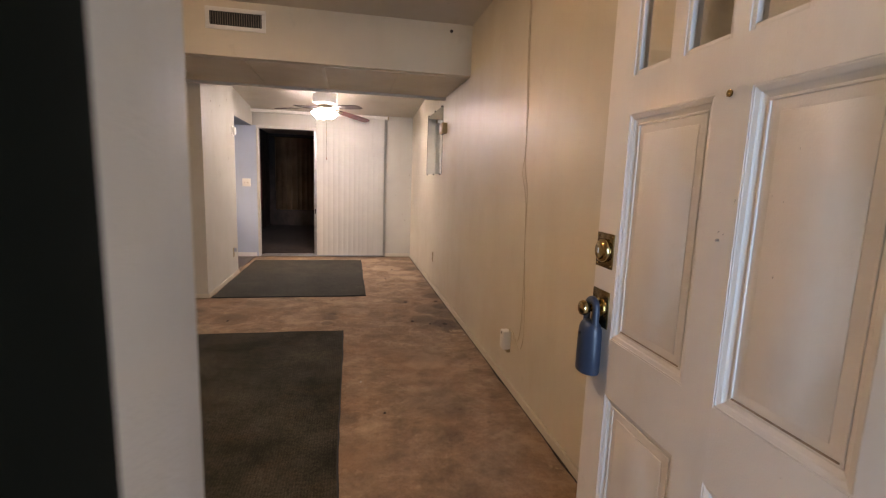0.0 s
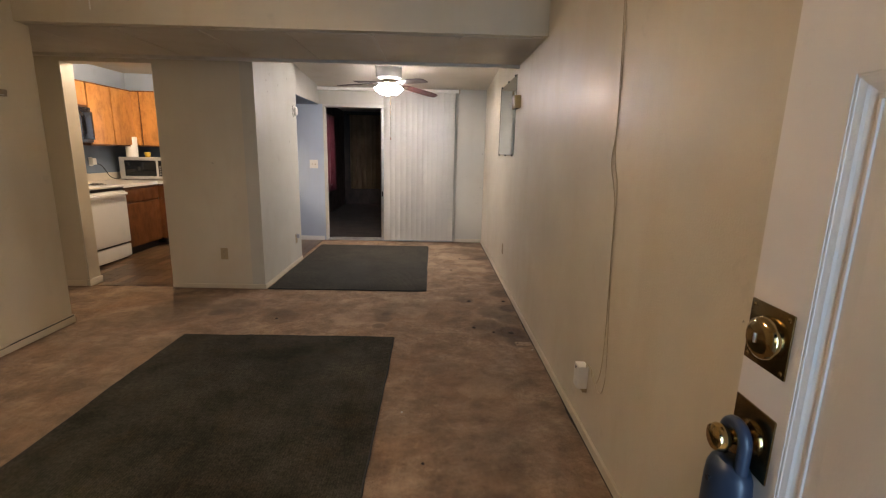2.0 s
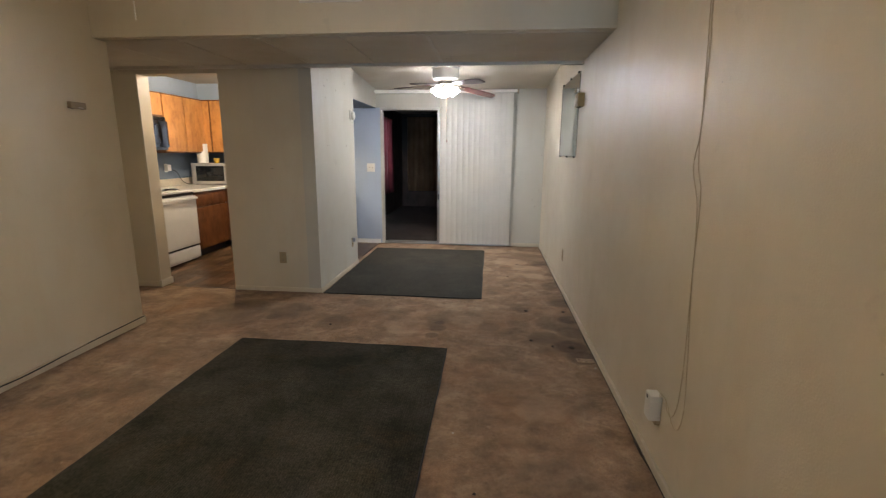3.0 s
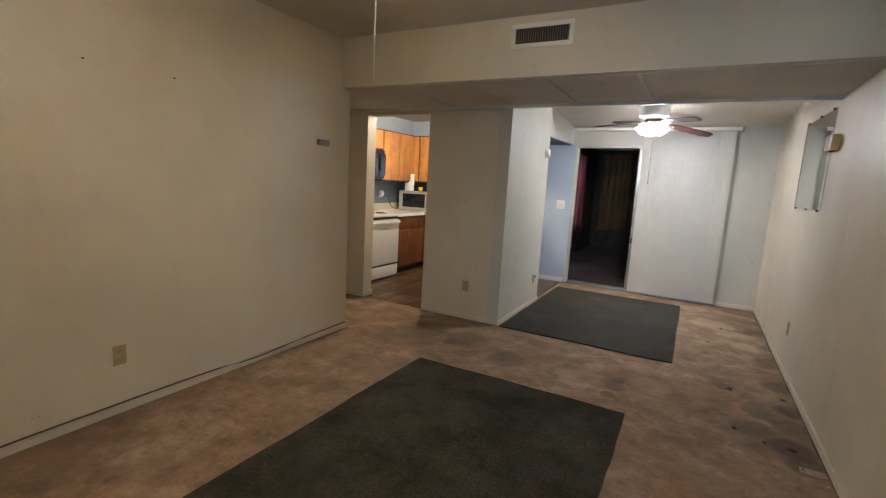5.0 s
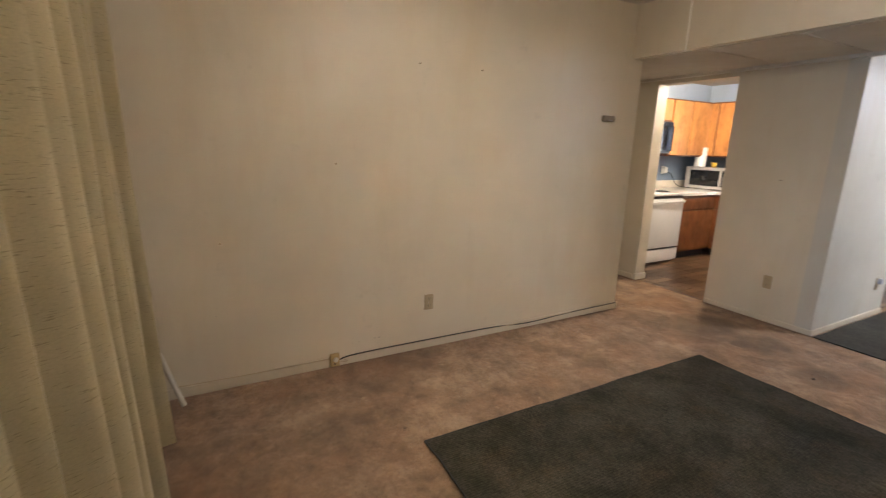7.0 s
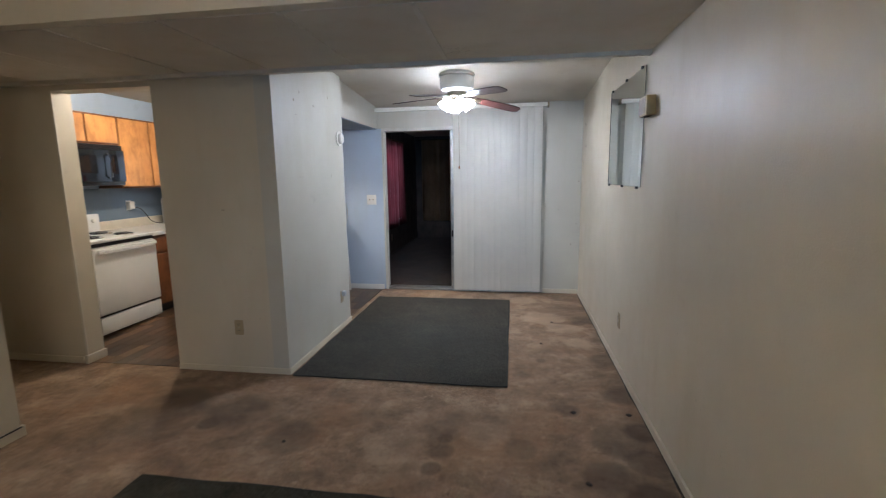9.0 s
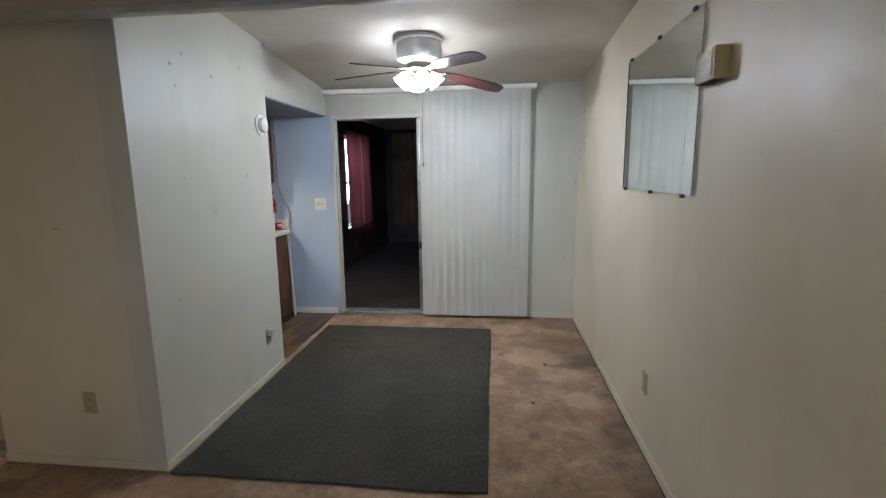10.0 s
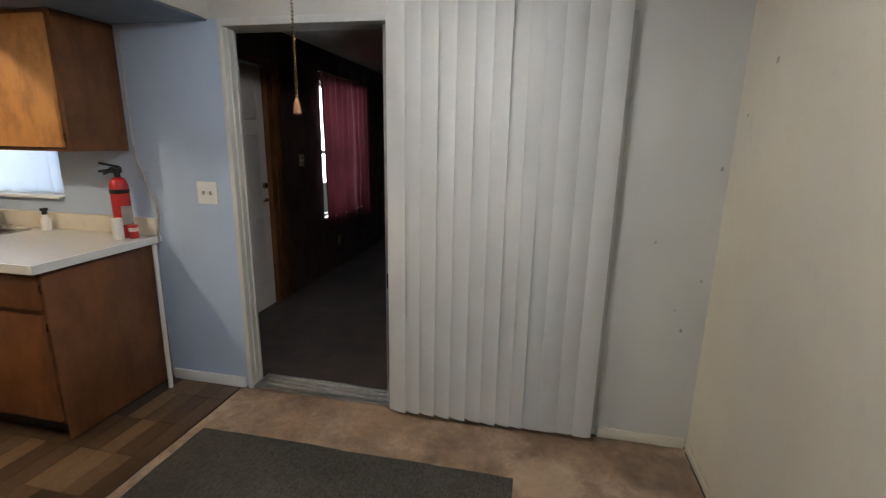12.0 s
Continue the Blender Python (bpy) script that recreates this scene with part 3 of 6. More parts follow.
# entry door frame
frame_bm = bmesh.new()
box(frame_bm, -0.1375, -0.10, 0.425, 0.575, 0, 2.06, 0.004)
box(frame_bm, 0.757, 0.7925, 0.425, 0.575, 0, 2.06, 0.004)
box(frame_bm, -0.1375, 0.7925, 0.425, 0.575, 2.062, 2.0985, 0.004)
box(frame_bm, -0.0995, -0.085, 0.43, 0.50, 0, 2.06, 0.003)
structure(part("door_frame_entry", frame_bm, JAMB), "white painted entry door frame with stop", "door frame")
trim_bm = bmesh.new()
box(trim_bm, -0.20, -0.115, 0.582, 0.60, 0, 2.15, 0.004)
box(trim_bm, 0.775, 0.85, 0.582, 0.60, 0, 2.15, 0.004)
box(trim_bm, -0.113, 0.773, 0.582, 0.60, 2.075, 2.15, 0.004)
structure(part("door_casing_entry", trim_bm, JAMB), "white painted casing round the entry door", "trim")
trim_bm = bmesh.new()
box(trim_bm, -0.30, -0.080, 0.335, 0.4235, 0, 2.16, 0.004)
box(trim_bm, 0.765, 1.0, 0.335, 0.4235, 0, 2.16, 0.004)
structure(part("storm_frame", trim_bm, DARKSIDING), "black storm door frame outside the entry", "door frame")
structure(slab("threshold_entry", (-0.098, 0.755, 0.40, 0.585, -0.012, 0.012), ALU, bevel=0.004), "worn metal threshold at the entry", "threshold")


# ---- entry door, swung open against the party wall ----
def entry_door():
    X0, X1 = 0.767, 0.809
    d = thing("entry_door", (0.81, 0.63, 0.02), "scuffed white panelled entry door standing open", "door")
    y0, y1 = 0.64, 1.57
    cols = [(y0, 0.745), (1.030, 1.128), (1.448, y1)]
    bm = bmesh.new()
    for a, b in cols:
        box(bm, X0, X1, a, b, 0.02, 1.602 if (a, b) == cols[1] else 2.045)
    gaps = [(0.745, 1.030), (1.128, 1.448)]
    for a, b in gaps:
        for z0, z1 in ((0.02, 0.20), (0.672, 0.846), (1.498, 1.602)):
            box(bm, X0 + 0.0002, X1 - 0.0002, a, b, z0, z1)
    box(bm, X0 + 0.0002, X1 - 0.0002, 0.745, 1.448, 1.93, 2.045)
    lites = [(0.748, 0.885), (0.925, 1.058), (1.098, 1.245), (1.287, 1.442)]
    for a, b in ((0.885, 0.925), (1.058, 1.098), (1.245, 1.287)):
        box(bm, X0 + 0.0004, X1 - 0.0004, a, b, 1.602, 1.93)
    part("leaf", bm, DOORWHITE, d, "white painted door leaf with grey scuffs", smooth=False)
    for a, b in gaps:
        for z0, z1 in ((0.20, 0.672), (0.846, 1.498)):
            bm = bmesh.new()
            box(bm, X0 + 0.014, X1 - 0.014, a - 0.004, b + 0.004, z0 - 0.004, z1 + 0.004)
            box(bm, X0 + 0.0122, X1 - 0.0122, a + 0.055, b - 0.055, z0 + 0.055, z1 - 0.055, 0.0012)
            part("door_panel", bm, DOORWHITE, d)
            bm = bmesh.new()
            for lo, w, deep in ((0.0, 0.005, 0.0012), (0.027, 0.006, 0.0105)):
                p0, p1, q0, q1 = a + lo, b - lo, z0 + lo, z1 - lo
                for bb in ((p0, p1, q1 - w, q1), (p0, p1, q0, q0 + w), (p0, p0 + w, q0 + w, q1 - w), (p1 - w, p1, q0 + w, q1 - w)):
                    box(bm, X0 + deep, X0 + 0.016, *bb, 0.0015)
            rings = []
            for lo, deep in ((0.005, 0.0025), (0.014, 0.0055), (0.017, 0.0085), (0.027, 0.0138)):
                rings.append([bm.verts.new((X0 + deep, yy, zz)) for yy, zz in ((a + lo, z0 + lo), (b - lo, z0 + lo), (b - lo, z1 - lo), (a + lo, z1 - lo))])
            for r0, r1 in zip(rings, rings[1:]):
                for q in range(4):
                    bm.faces.new((r0[q], r0[(q + 1) % 4], r1[(q + 1) % 4], r1[q]))
            part("panel_moulding", bm, DOORWHITE, d, smooth=False)
            part("dirt_line", box(bmesh.new(), X0 + 0.0098, X0 + 0.0135, a + 0.033, b - 0.033, z0 + 0.0325, z0 + 0.0350), DIRT, d, "brown dirt along the moulding", smooth=False)
    for a, b in lites:
        p = slab("pane", (X0 + 0.018, X0 + 0.024, a - 0.003, b + 0.003, 1.598, 1.934), GLASS, d, "small clear window pane")
        p.visible_shadow = False
        bm = bmesh.new()
        for bb in ((a, a + 0.012, 1.602, 1.93), (b - 0.012, b, 1.602, 1.93), (a + 0.012, b - 0.012, 1.602, 1.614), (a + 0.012, b - 0.012, 1.918, 1.93)):
            box(bm, X0 + 0.003, X0 + 0.017, *bb, 0.003)
        part("pane_moulding", bm, DOORWHITE, d)
    # deadbolt
    bm = bmesh.new()
    box(bm, X0 - 0.0035, X0 - 0.0003, 1.468, 1.566, 1.052, 1.158, 0.0012)
    pl = part("deadbolt_plate", bm, ANTIQUE, d, "square antique brass plate")
    m = Matrix.Translation((X0 - 0.003, 1.514, 1.105)) @ Matrix.Rotation(radians(-90), 4, "Y")
    part("deadbolt_cylinder", lathe(bmesh.new(), [(0.036, 0), (0.036, 0.009), (0.0335, 0.016), (0.026, 0.021), (0.022, 0.0215), (0.0, 0.022)], m), BRASS, d, "polished brass lock cylinder")
    part("keyway", box(bmesh.new(), X0 - 0.0272, X0 - 0.0245, 1.513, 1.517, 1.097, 1.113, 0.0008), STEEL, d)
    for sy in (1.477, 1.557):
        for sz in (1.061, 1.149):
            ms = Matrix.Translation((X0 - 0.0034, sy, sz)) @ Matrix.Rotation(radians(-90), 4, "Y")
            part("screw", lathe(bmesh.new(), [(0.0042, 0), (0.003, 0.0016), (0.0, 0.002)], ms, 10), BRASS, d)
    # knob on its plate
    bm = bmesh.new()
    box(bm, X0 - 0.0035, X0 - 0.0003, 1.468, 1.566, 0.868, 0.982, 0.0012)
    part("knob_plate", bm, ANTIQUE, d, "square antique brass plate")
    m = Matrix.Translation((X0 - 0.003, 1.515, 0.925)) @ Matrix.Rotation(radians(-90), 4, "Y")
    part("door_knob", lathe(bmesh.new(), [(0.031, 0), (0.030, 0.006), (0.014, 0.010), (0.012, 0.034), (0.016, 0.040), (0.022, 0.047), (0.024, 0.056), (0.021, 0.064), (0.013, 0.068), (0.0, 0.0685)], m), BRASS, d, "polished brass door knob")
    # hinges
    for z in (0.25, 1.02, 1.80):
        part("hinge", tube(bmesh.new(), (0.815, 0.634, z - 0.045), (0.815, 0.634, z + 0.045), 0.006), ANTIQUE, d)
    # viewer hole and nail
    m = Matrix.Translation((X0 - 0.0005, 1.085, 1.492)) @ Matrix.Rotation(radians(-90), 4, "Y")
    part("door_viewer", lathe(bmesh.new(), [(0.0075, 0), (0.0075, 0.003), (0.005, 0.0035), (0.0, 0.002)], m, 14), ANTIQUE, d, "small brass peephole")
    m = Matrix.Translation((X0 - 0.0005, 1.07, 1.195)) @ Matrix.Rotation(radians(-90), 4, "Y")
    part("nail", lathe(bmesh.new(), [(0.003, 0), (0.003, 0.006), (0.0, 0.007)], m, 8), STEEL, d)
    latch = Vector((X0, y1, 0))
    d.matrix_world = Matrix.Translation(latch) @ Matrix.Rotation(radians(-2.0), 4, "Z") @ Matrix.Translation(-latch) @ d.matrix_world
    return d


entry_door()


def lockbox():
    """Key safe in a blue rubber sleeve, hung from the knob by its shackle."""
    k = thing("key_lockbox", (0.70, 1.515, 0.70), "dark blue rubber-sleeved key lockbox hanging on the knob", "lockbox")
    cx, cy = 0.733, 1.513
    prof = [(0.0, 0.0), (0.95, 0.0), (1.0, 0.005), (1.0, 0.06), (0.98, 0.118), (0.93, 0.140), (0.80, 0.154), (0.55, 0.163), (0.0, 0.165)]
    bm = lathe(bmesh.new(), [(r * 0.047, h) for r, h in prof], None, 32)
    bmesh.ops.scale(bm, vec=(0.69, 1.0, 1.0), verts=bm.verts)
    bmesh.ops.translate(bm, vec=(cx, cy, 0.722), verts=bm.verts)
    part("sleeve", bm, BLUEVINYL, k, "dark blue vinyl sleeve")
    arc = [(cx, cy - 0.026, 0.868)] + [(cx, cy - 0.026 * math.cos(a), 0.925 + 0.028 * math.sin(a)) for a in np.linspace(0, math.pi, 12)] + [(cx, cy + 0.026, 0.868)]
    part("shackle", cord(bmesh.new(), arc, 0.0105, 12), BLUEVINYL, k, "blue-covered shackle over the knob stem")
    part("sleeve_button", tube(bmesh.new(), (cx - 0.0345, cy + 0.004, 0.846), (cx - 0.030, cy + 0.004, 0.846), 0.005), BLACK, k)


lockbox()


# ---- rugs ----
def rug(name, x0, x1, y0, y1, label, seed, pile):
    r = thing(name, ((x0 + x1) / 2, (y0 + y1) / 2, 0.0), label, "rug", "grey rugs on the carpet")
    nx, ny = 40, 52

    def edge(u, k):
        return 0.012 * noise.noise((u * 4.0, k * 5.1 + seed, 0.3)) + 0.004 * noise.noise((u * 17.0, k * 3.3 + seed, 1.3))

    bm = bmesh.new()
    top = [[None] * (ny + 1) for _ in range(nx + 1)]
    low = [[None] * (ny + 1) for _ in range(nx + 1)]
    plan = [[None] * (ny + 1) for _ in range(nx + 1)]
    for i in range(nx + 1):
        for j in range(ny + 1):
            u, w = i / nx, j / ny
            x = x0 + (x1 - x0) * u + (edge(w, 0) if i == 0 else edge(w, 1) if i == nx else 0)
            y = y0 + (y1 - y0) * w + (edge(u, 2) if j == 0 else edge(u, 3) if j == ny else 0)
            z = 0.0115 + 0.0022 * noise.noise((x * 2.1, y * 2.1, seed)) + 0.001 * noise.noise((x * 9, y * 9, seed))
            top[i][j] = bm.verts.new((x, y, z))
            plan[i][j] = (x, y, 0.0075)
            low[i][j] = bm.verts.new((x, y, 0.003))
    for i in range(nx):
        for j in range(ny):
            bm.faces.new((top[i][j], top[i + 1][j], top[i + 1][j + 1], top[i][j + 1]))
    for j in range(ny):
        bm.faces.new((top[0][j], top[0][j + 1], low[0][j + 1], low[0][j]))
        bm.faces.new((top[nx][j], low[nx][j], low[nx][j + 1], top[nx][j + 1]))
    for i in range(nx):
        bm.faces.new((top[i][0], low[i][0], low[i + 1][0], top[i + 1][0]))
        bm.faces.new((top[i][ny], top[i + 1][ny], low[i + 1][ny], low[i][ny]))
    part("mat", bm, pile, r, "ribbed grey pile")
    bm = bmesh.new()
    ring = []
    for j in range(0, nx):
        ring.append(plan[j][0])
    for j in range(0, ny):
        ring.append(plan[nx][j])
    for j in range(nx, 0, -1):
        ring.append(plan[j][ny])
    for j in range(ny, 0, -1):
        ring.append(plan[0][j])
    ring.append(ring[0])
    cord(bm, ring, 0.0055, 6)
    part("binding", bm, RUGEDGE, r, "black bound edge")
    return r


rug("area_rug", -1.63, -0.055, 1.86, 4.11, "large dark grey ribbed rug on the living room carpet", 2.0, RUG)
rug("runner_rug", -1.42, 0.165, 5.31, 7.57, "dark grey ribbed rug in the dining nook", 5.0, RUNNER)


# ---- ceiling fans ----
def ceiling_fan(x, y, zc, blade_z, angle, lit, bulb, mats, label, chain_z, droop=0, pull=True, size=1.0):
    metal = NICKEL if lit is DINGLOW else BRASS
    f = thing("ceiling_fan", (x, y, zc), label, "ceiling fan", "ceiling fans")
    T = Matrix.Translation((x, y, 0))
    part("canopy", lathe(bmesh.new(), [(0.150, zc + 0.03), (0.170, zc - 0.006), (0.172, zc - 0.018), (0.160, zc - 0.026), (0.0, zc - 0.027)], T, 36), WHITEENAMEL, f, "white ceiling canopy")
    h = blade_z
    part("motor_housing", lathe(bmesh.new(), [(0.155, zc - 0.02), (0.160, h + 0.10), (0.158, h + 0.055), (0.148, h + 0.030), (0.110, h + 0.014), (0.0, h + 0.011)], T, 36), WHITEENAMEL, f, "white motor housing")
    part("switch_housing", lathe(bmesh.new(), [(0.090, h + 0.012), (0.092, h - 0.030), (0.050, h - 0.040), (0.050, h - 0.060), (0.032, h - 0.070), (0.0, h - 0.071)], T, 24), metal, f, "polished metal light hub")
    for k in range(5):
        a = angle + k * 2 * math.pi / 5
        R = Matrix.Translation((x, y, h - 0.022)) @ Matrix.Rotation(a, 4, "Z") @ Matrix.Rotation(radians(3 + (droop if k == 1 else droop * 0.6 if k == 4 else 0)), 4, "Y") @ Matrix.Rotation(radians(-12), 4, "X")
        bm = bmesh.new()
        out = []
        for u, w in ((0.19, 0.044), (0.26, 0.060), (0.44, 0.068), (0.57, 0.070), (0.630, 0.060), (0.655, 0.036)):
            out.append((u, w))
        pts = [(u, w) for u, w in out] + [(u, -w) for u, w in reversed(out)]
        lo = [bm.verts.new((u, w, -0.003)) for u, w in pts]
        hi = [bm.verts.new((u, w, 0.003)) for u, w in pts]
        bm.faces.new(lo)
        bm.faces.new(hi)
        for q in range(len(pts)):
            bm.faces.new((lo[q], lo[(q + 1) % len(pts)], hi[(q + 1) % len(pts)], hi[q]))
        bmesh.ops.transform(bm, matrix=R, verts=bm.verts)
        part("blade", bm, mats[k], f, "dark wood-veneer fan blade", smooth=False)
        bm = bmesh.new()
        box(bm, 0.085, 0.20, -0.020, 0.020, -0.0105, -0.0045, 0.002)
        box(bm, 0.18, 0.245, -0.036, 0.036, -0.009, -0.004, 0.002)
        bmesh.ops.transform(bm, matrix=R, verts=bm.verts)
        part("blade_iron", bm, metal, f, "polished blade bracket")
    for k in range(4):
        a = radians(20) + k * math.pi / 2
        M = Matrix.Translation((x + 0.062 * math.cos(a), y + 0.062 * math.sin(a), h - 0.046)) @ Matrix.Rotation(a, 4, "Z") @ Matrix.Rotation(radians(-40), 4, "Y") @ Matrix.Scale(size, 4)
        bm = tube(bmesh.new(), (0, 0, 0.012), (0, 0, -0.030), 0.017, 0.021)
        bmesh.ops.transform(bm, matrix=M, verts=bm.verts)
        part("lamp_holder", bm, metal, f)
        prof = [(0.022, -0.026), (0.032, -0.036), (0.050, -0.062), (0.062, -0.092), (0.070, -0.122), (0.078, -0.134), (0.0745, -0.1335), (0.066, -0.120), (0.056, -0.090), (0.030, -0.050), (0.0, -0.045)]
        part("glass_shade", lathe(bmesh.new(), prof, M, 20), lit, f, "glowing frosted glass bell shade")
        part("bulb", lathe(bmesh.new(), [(0.010, -0.046), (0.022, -0.070), (0.028, -0.092), (0.022, -0.112), (0.0, -0.120)], M, 16), bulb, f, "lit bulb inside the shade")
    bm = bmesh.new()
    cord(bm, [(x + 0.02, y - 0.03, h - 0.06), (x + 0.021, y - 0.031, chain_z + 0.03)], 0.0008, 5)
    count = int((h - 0.06 - chain_z - 0.03) / 0.0075)
    for k in range(count):
        lathe(bm, [(0.0, -0.003), (0.0027, -0.0012), (0.0027, 0.0012), (0.0, 0.003)], Matrix.Translation((x + 0.0205, y - 0.0305, chain_z + 0.034 + 0.0075 * k)), 6)
    part("pull_chain", bm, BRASS if pull else WHITEPLASTIC, f, "beaded pull chain")
    if pull:
        part("chain_pull", lathe(bmesh.new(), [(0.002, chain_z + 0.035), (0.006, chain_z + 0.02), (0.008, chain_z + 0.004), (0.0, chain_z)], Matrix.Translation((x + 0.021, y - 0.031, 0)), 12), WOODPULL, f, "small wooden chain pull")
    return f


WOODPULL = wood("turned_wood", (0.42, 0.20, 0.09), (0.30, 0.13, 0.05))
ceiling_fan(-0.34, 6.75, 2.405, 2.235, radians(-46), DINGLOW, DINBULB, (WALNUT, WALNUTLIT, WALNUT, WALNUT, WALNUT), "white ceiling fan with dark blades and lit glass shades", 1.53, 7, size=0.82)
ceiling_fan(-0.81, 2.33, 2.60, 2.43, radians(-12), LIVGLOW, LIVBULB, (WALNUT, WALNUT, WALNUT, WALNUT, WALNUT), "ceiling fan with lit shades in the living room", 1.74, 0, False)


# ---- vertical blind and sliding door ----
def sliding_door():
    d = structure(new("door_2"), "aluminium sliding patio door, one half open", "sliding door")
    d.location = (-0.43, 8.07, 0)
    bpy.context.view_layer.update()
    bm = bmesh.new()
    box(bm, -1.446, -1.418, 7.985, 8.095, 0.0, 2.055, 0.003)
    box(bm, 0.515, 0.56, 8.002, 8.148, 0.0, 2.055, 0.003)
    box(bm, -1.446, 0.56, 7.985, 8.148, 2.022, 2.06, 0.003)
    for yy in (8.025, 8.07):
        box(bm, -1.419, -1.410, yy - 0.004, yy + 0.004, 0.03, 2.02)
    part("outer_frame", bm, FRAMEPAINT, d, "dull white-painted door frame")
    bm = bmesh.new()
    box(bm, -1.418, 0.515, 7.99, 8.148, 0.0, 0.018, 0.003)
    for yy in (8.035, 8.08, 8.12):
        box(bm, -1.375, 0.515, yy - 0.005, yy + 0.005, 0.018, 0.03)
    part("track", bm, ALU, d, "worn aluminium floor track")
    for y, x0 in ((8.05, -0.585), (8.10, -0.50)):
        bm = bmesh.new()
        box(bm, x0, x0 + 0.05, y - 0.014, y + 0.014, 0.031, 2.018, 0.003)
        box(bm, 0.46, 0.51, y - 0.014, y + 0.014, 0.031, 2.018, 0.003)
        box(bm, x0 + 0.05, 0.46, y - 0.013, y + 0.013, 0.031, 0.10, 0.003)
        box(bm, x0 + 0.05, 0.46, y - 0.013, y + 0.013, 1.95, 2.018, 0.003)
        sash = part("sash", bm, ALU, d, "sliding sash frame")
        g = slab("pane", (x0 + 0.05, 0.46, y - 0.003, y + 0.003, 0.10, 1.95), GLASS, sash)
        g.visible_shadow = False
    part("latch", box(bmesh.new(), -0.578, -0.545, 8.015, 8.036, 0.96, 1.12, 0.004), STEEL, d, "metal door latch")
    part("latch_keeper", box(bmesh.new(), -0.572, -0.552, 8.015, 8.036, 0.70, 0.78, 0.004), BLACK, d)


sliding_door()


def vertical_blind():
    b = thing("vertical_blind", (0.03, 7.93, 2.27), "cream vinyl vertical blind gathered over half the patio door", "blind")
    bm = bmesh.new()
    box(bm, -1.53, 0.58, 7.905, 7.955, 2.255, 2.295, 0.004)
    part("headrail", bm, VINYLSLAT, b, "white headrail")
    part("end_bracket", box(bmesh.new(), 0.582, 0.60, 7.90, 7.998, 2.245, 2.30, 0.003), IVORY, b)
    part("end_bracket", box(bmesh.new(), -1.548, -1.532, 7.90, 7.998, 2.245, 2.30, 0.003), IVORY, b)
    # slats: nearly flat wide ones at the ends, overlapped ones between
    spots = [(-0.486, -13, 0.100), (-0.410, -15, 0.100), (-0.328, -15, 0.100), (-0.245, -16, 0.100), (-0.160, -16, 0.100), (-0.080, -16, 0.099), (0.0, -16, 0.099), (0.075, -17, 0.097), (0.140, -15, 0.097), (0.228, -3, 0.097), (0.313, 1, 0.092), (0.398, 1, 0.092), (0.486, 2, 0.092)]
    for k, (x, turn, w) in enumerate(spots):
        bm = bmesh.new()
        n = 8
        cols = []
        for q in range(n + 1):
            u = q / n - 0.5
            bow = 0.006 * (1 - 4 * u * u)
            px, py = u * w, -bow
            a = radians(turn)
            X, Y = px * math.cos(a) - py * math.sin(a), px * math.sin(a) + py * math.cos(a)
            cols.append([bm.verts.new((x + X, 7.925 + Y + (0.0035 if k % 2 else 0), z)) for z in (0.03 + 0.002 * (k % 3), 0.7, 1.5, 2.252)])
        for c0, c1 in zip(cols, cols[1:]):
            for r in range(3):
                bm.faces.new((c0[r], c1[r], c1[r + 1], c0[r + 1]))
        bmesh.ops.solidify(bm, geom=bm.faces[:], thickness=0.0012)
        part("slat", bm, VINYLSLAT, b)
    return b


vertical_blind()


# ---- mirror, door chime ----
def wall_mirror():
    m = thing("wall_mirror", (0.99, 5.86, 1.38), "frameless wall mirror held by small dark clips", "mirror")
    y0, y1, z0, z1 = 5.35, 6.37, 1.38, 2.12
    bm = bmesh.new()
    pts = [(y0, z0), (y1, z0), (y1, z1), (y0, z1)]
    lo = [bm.verts.new((0.9975, y, z)) for y, z in pts]
    hi = [bm.verts.new((0.9905, y, z)) for y, z in pts]
    bm.faces.new(lo)
    bm.faces.new(hi)
    for q in range(4):
        bm.faces.new((lo[q], lo[(q + 1) % 4], hi[(q + 1) % 4], hi[q]))
    part("glass", bm, MIRROR, m, "silvered mirror glass", smooth=False)
    for bb in ((y0, y0 + 0.006, z0, z1), (y1 - 0.006, y1, z0, z1)):
        part("bevel", box(bmesh.new(), 0.9885, 0.9903, *bb), DARKWIRE, m, "darkened mirror edge", smooth=False)
    for y in (y0 + 0.10, 5.86, y1 - 0.05):
        for z in (z0 - 0.004, z1 + 0.004):
            part("clip", box(bmesh.new(), 0.984, 0.9985, y - 0.014, y + 0.014, z - 0.008, z + 0.008, 0.002), DARKWIRE, m)


wall_mirror()


def door_chime():
    c = thing("door_chime", (0.97, 5.21, 1.80), "tan plastic door chime box on the wall", "door chime")
    part("cover", box(bmesh.new(), 0.943, 0.9985, 5.135, 5.29, 1.80, 1.912, 0.008), TANPLASTIC, c)
    bm = bmesh.new()
    box(bm, 0.9385, 0.9425, 5.148, 5.277, 1.811, 1.901, 0.0018)
    for k in range(5):
        box(bm, 0.9365, 0.9388, 5.16, 5.265, 1.822 + k * 0.016, 1.829 + k * 0.016, 0.0008)
    part("front_plate", bm, IVORY, c, "ivory front plate")
    bm = bmesh.new()
    for k in range(6):
        box(bm, 0.951 + k * 0.007, 0.954 + k * 0.007, 5.145, 5.28, 1.7985, 1.7998)
    part("sound_slots", bm, GRIME, c)


door_chime()


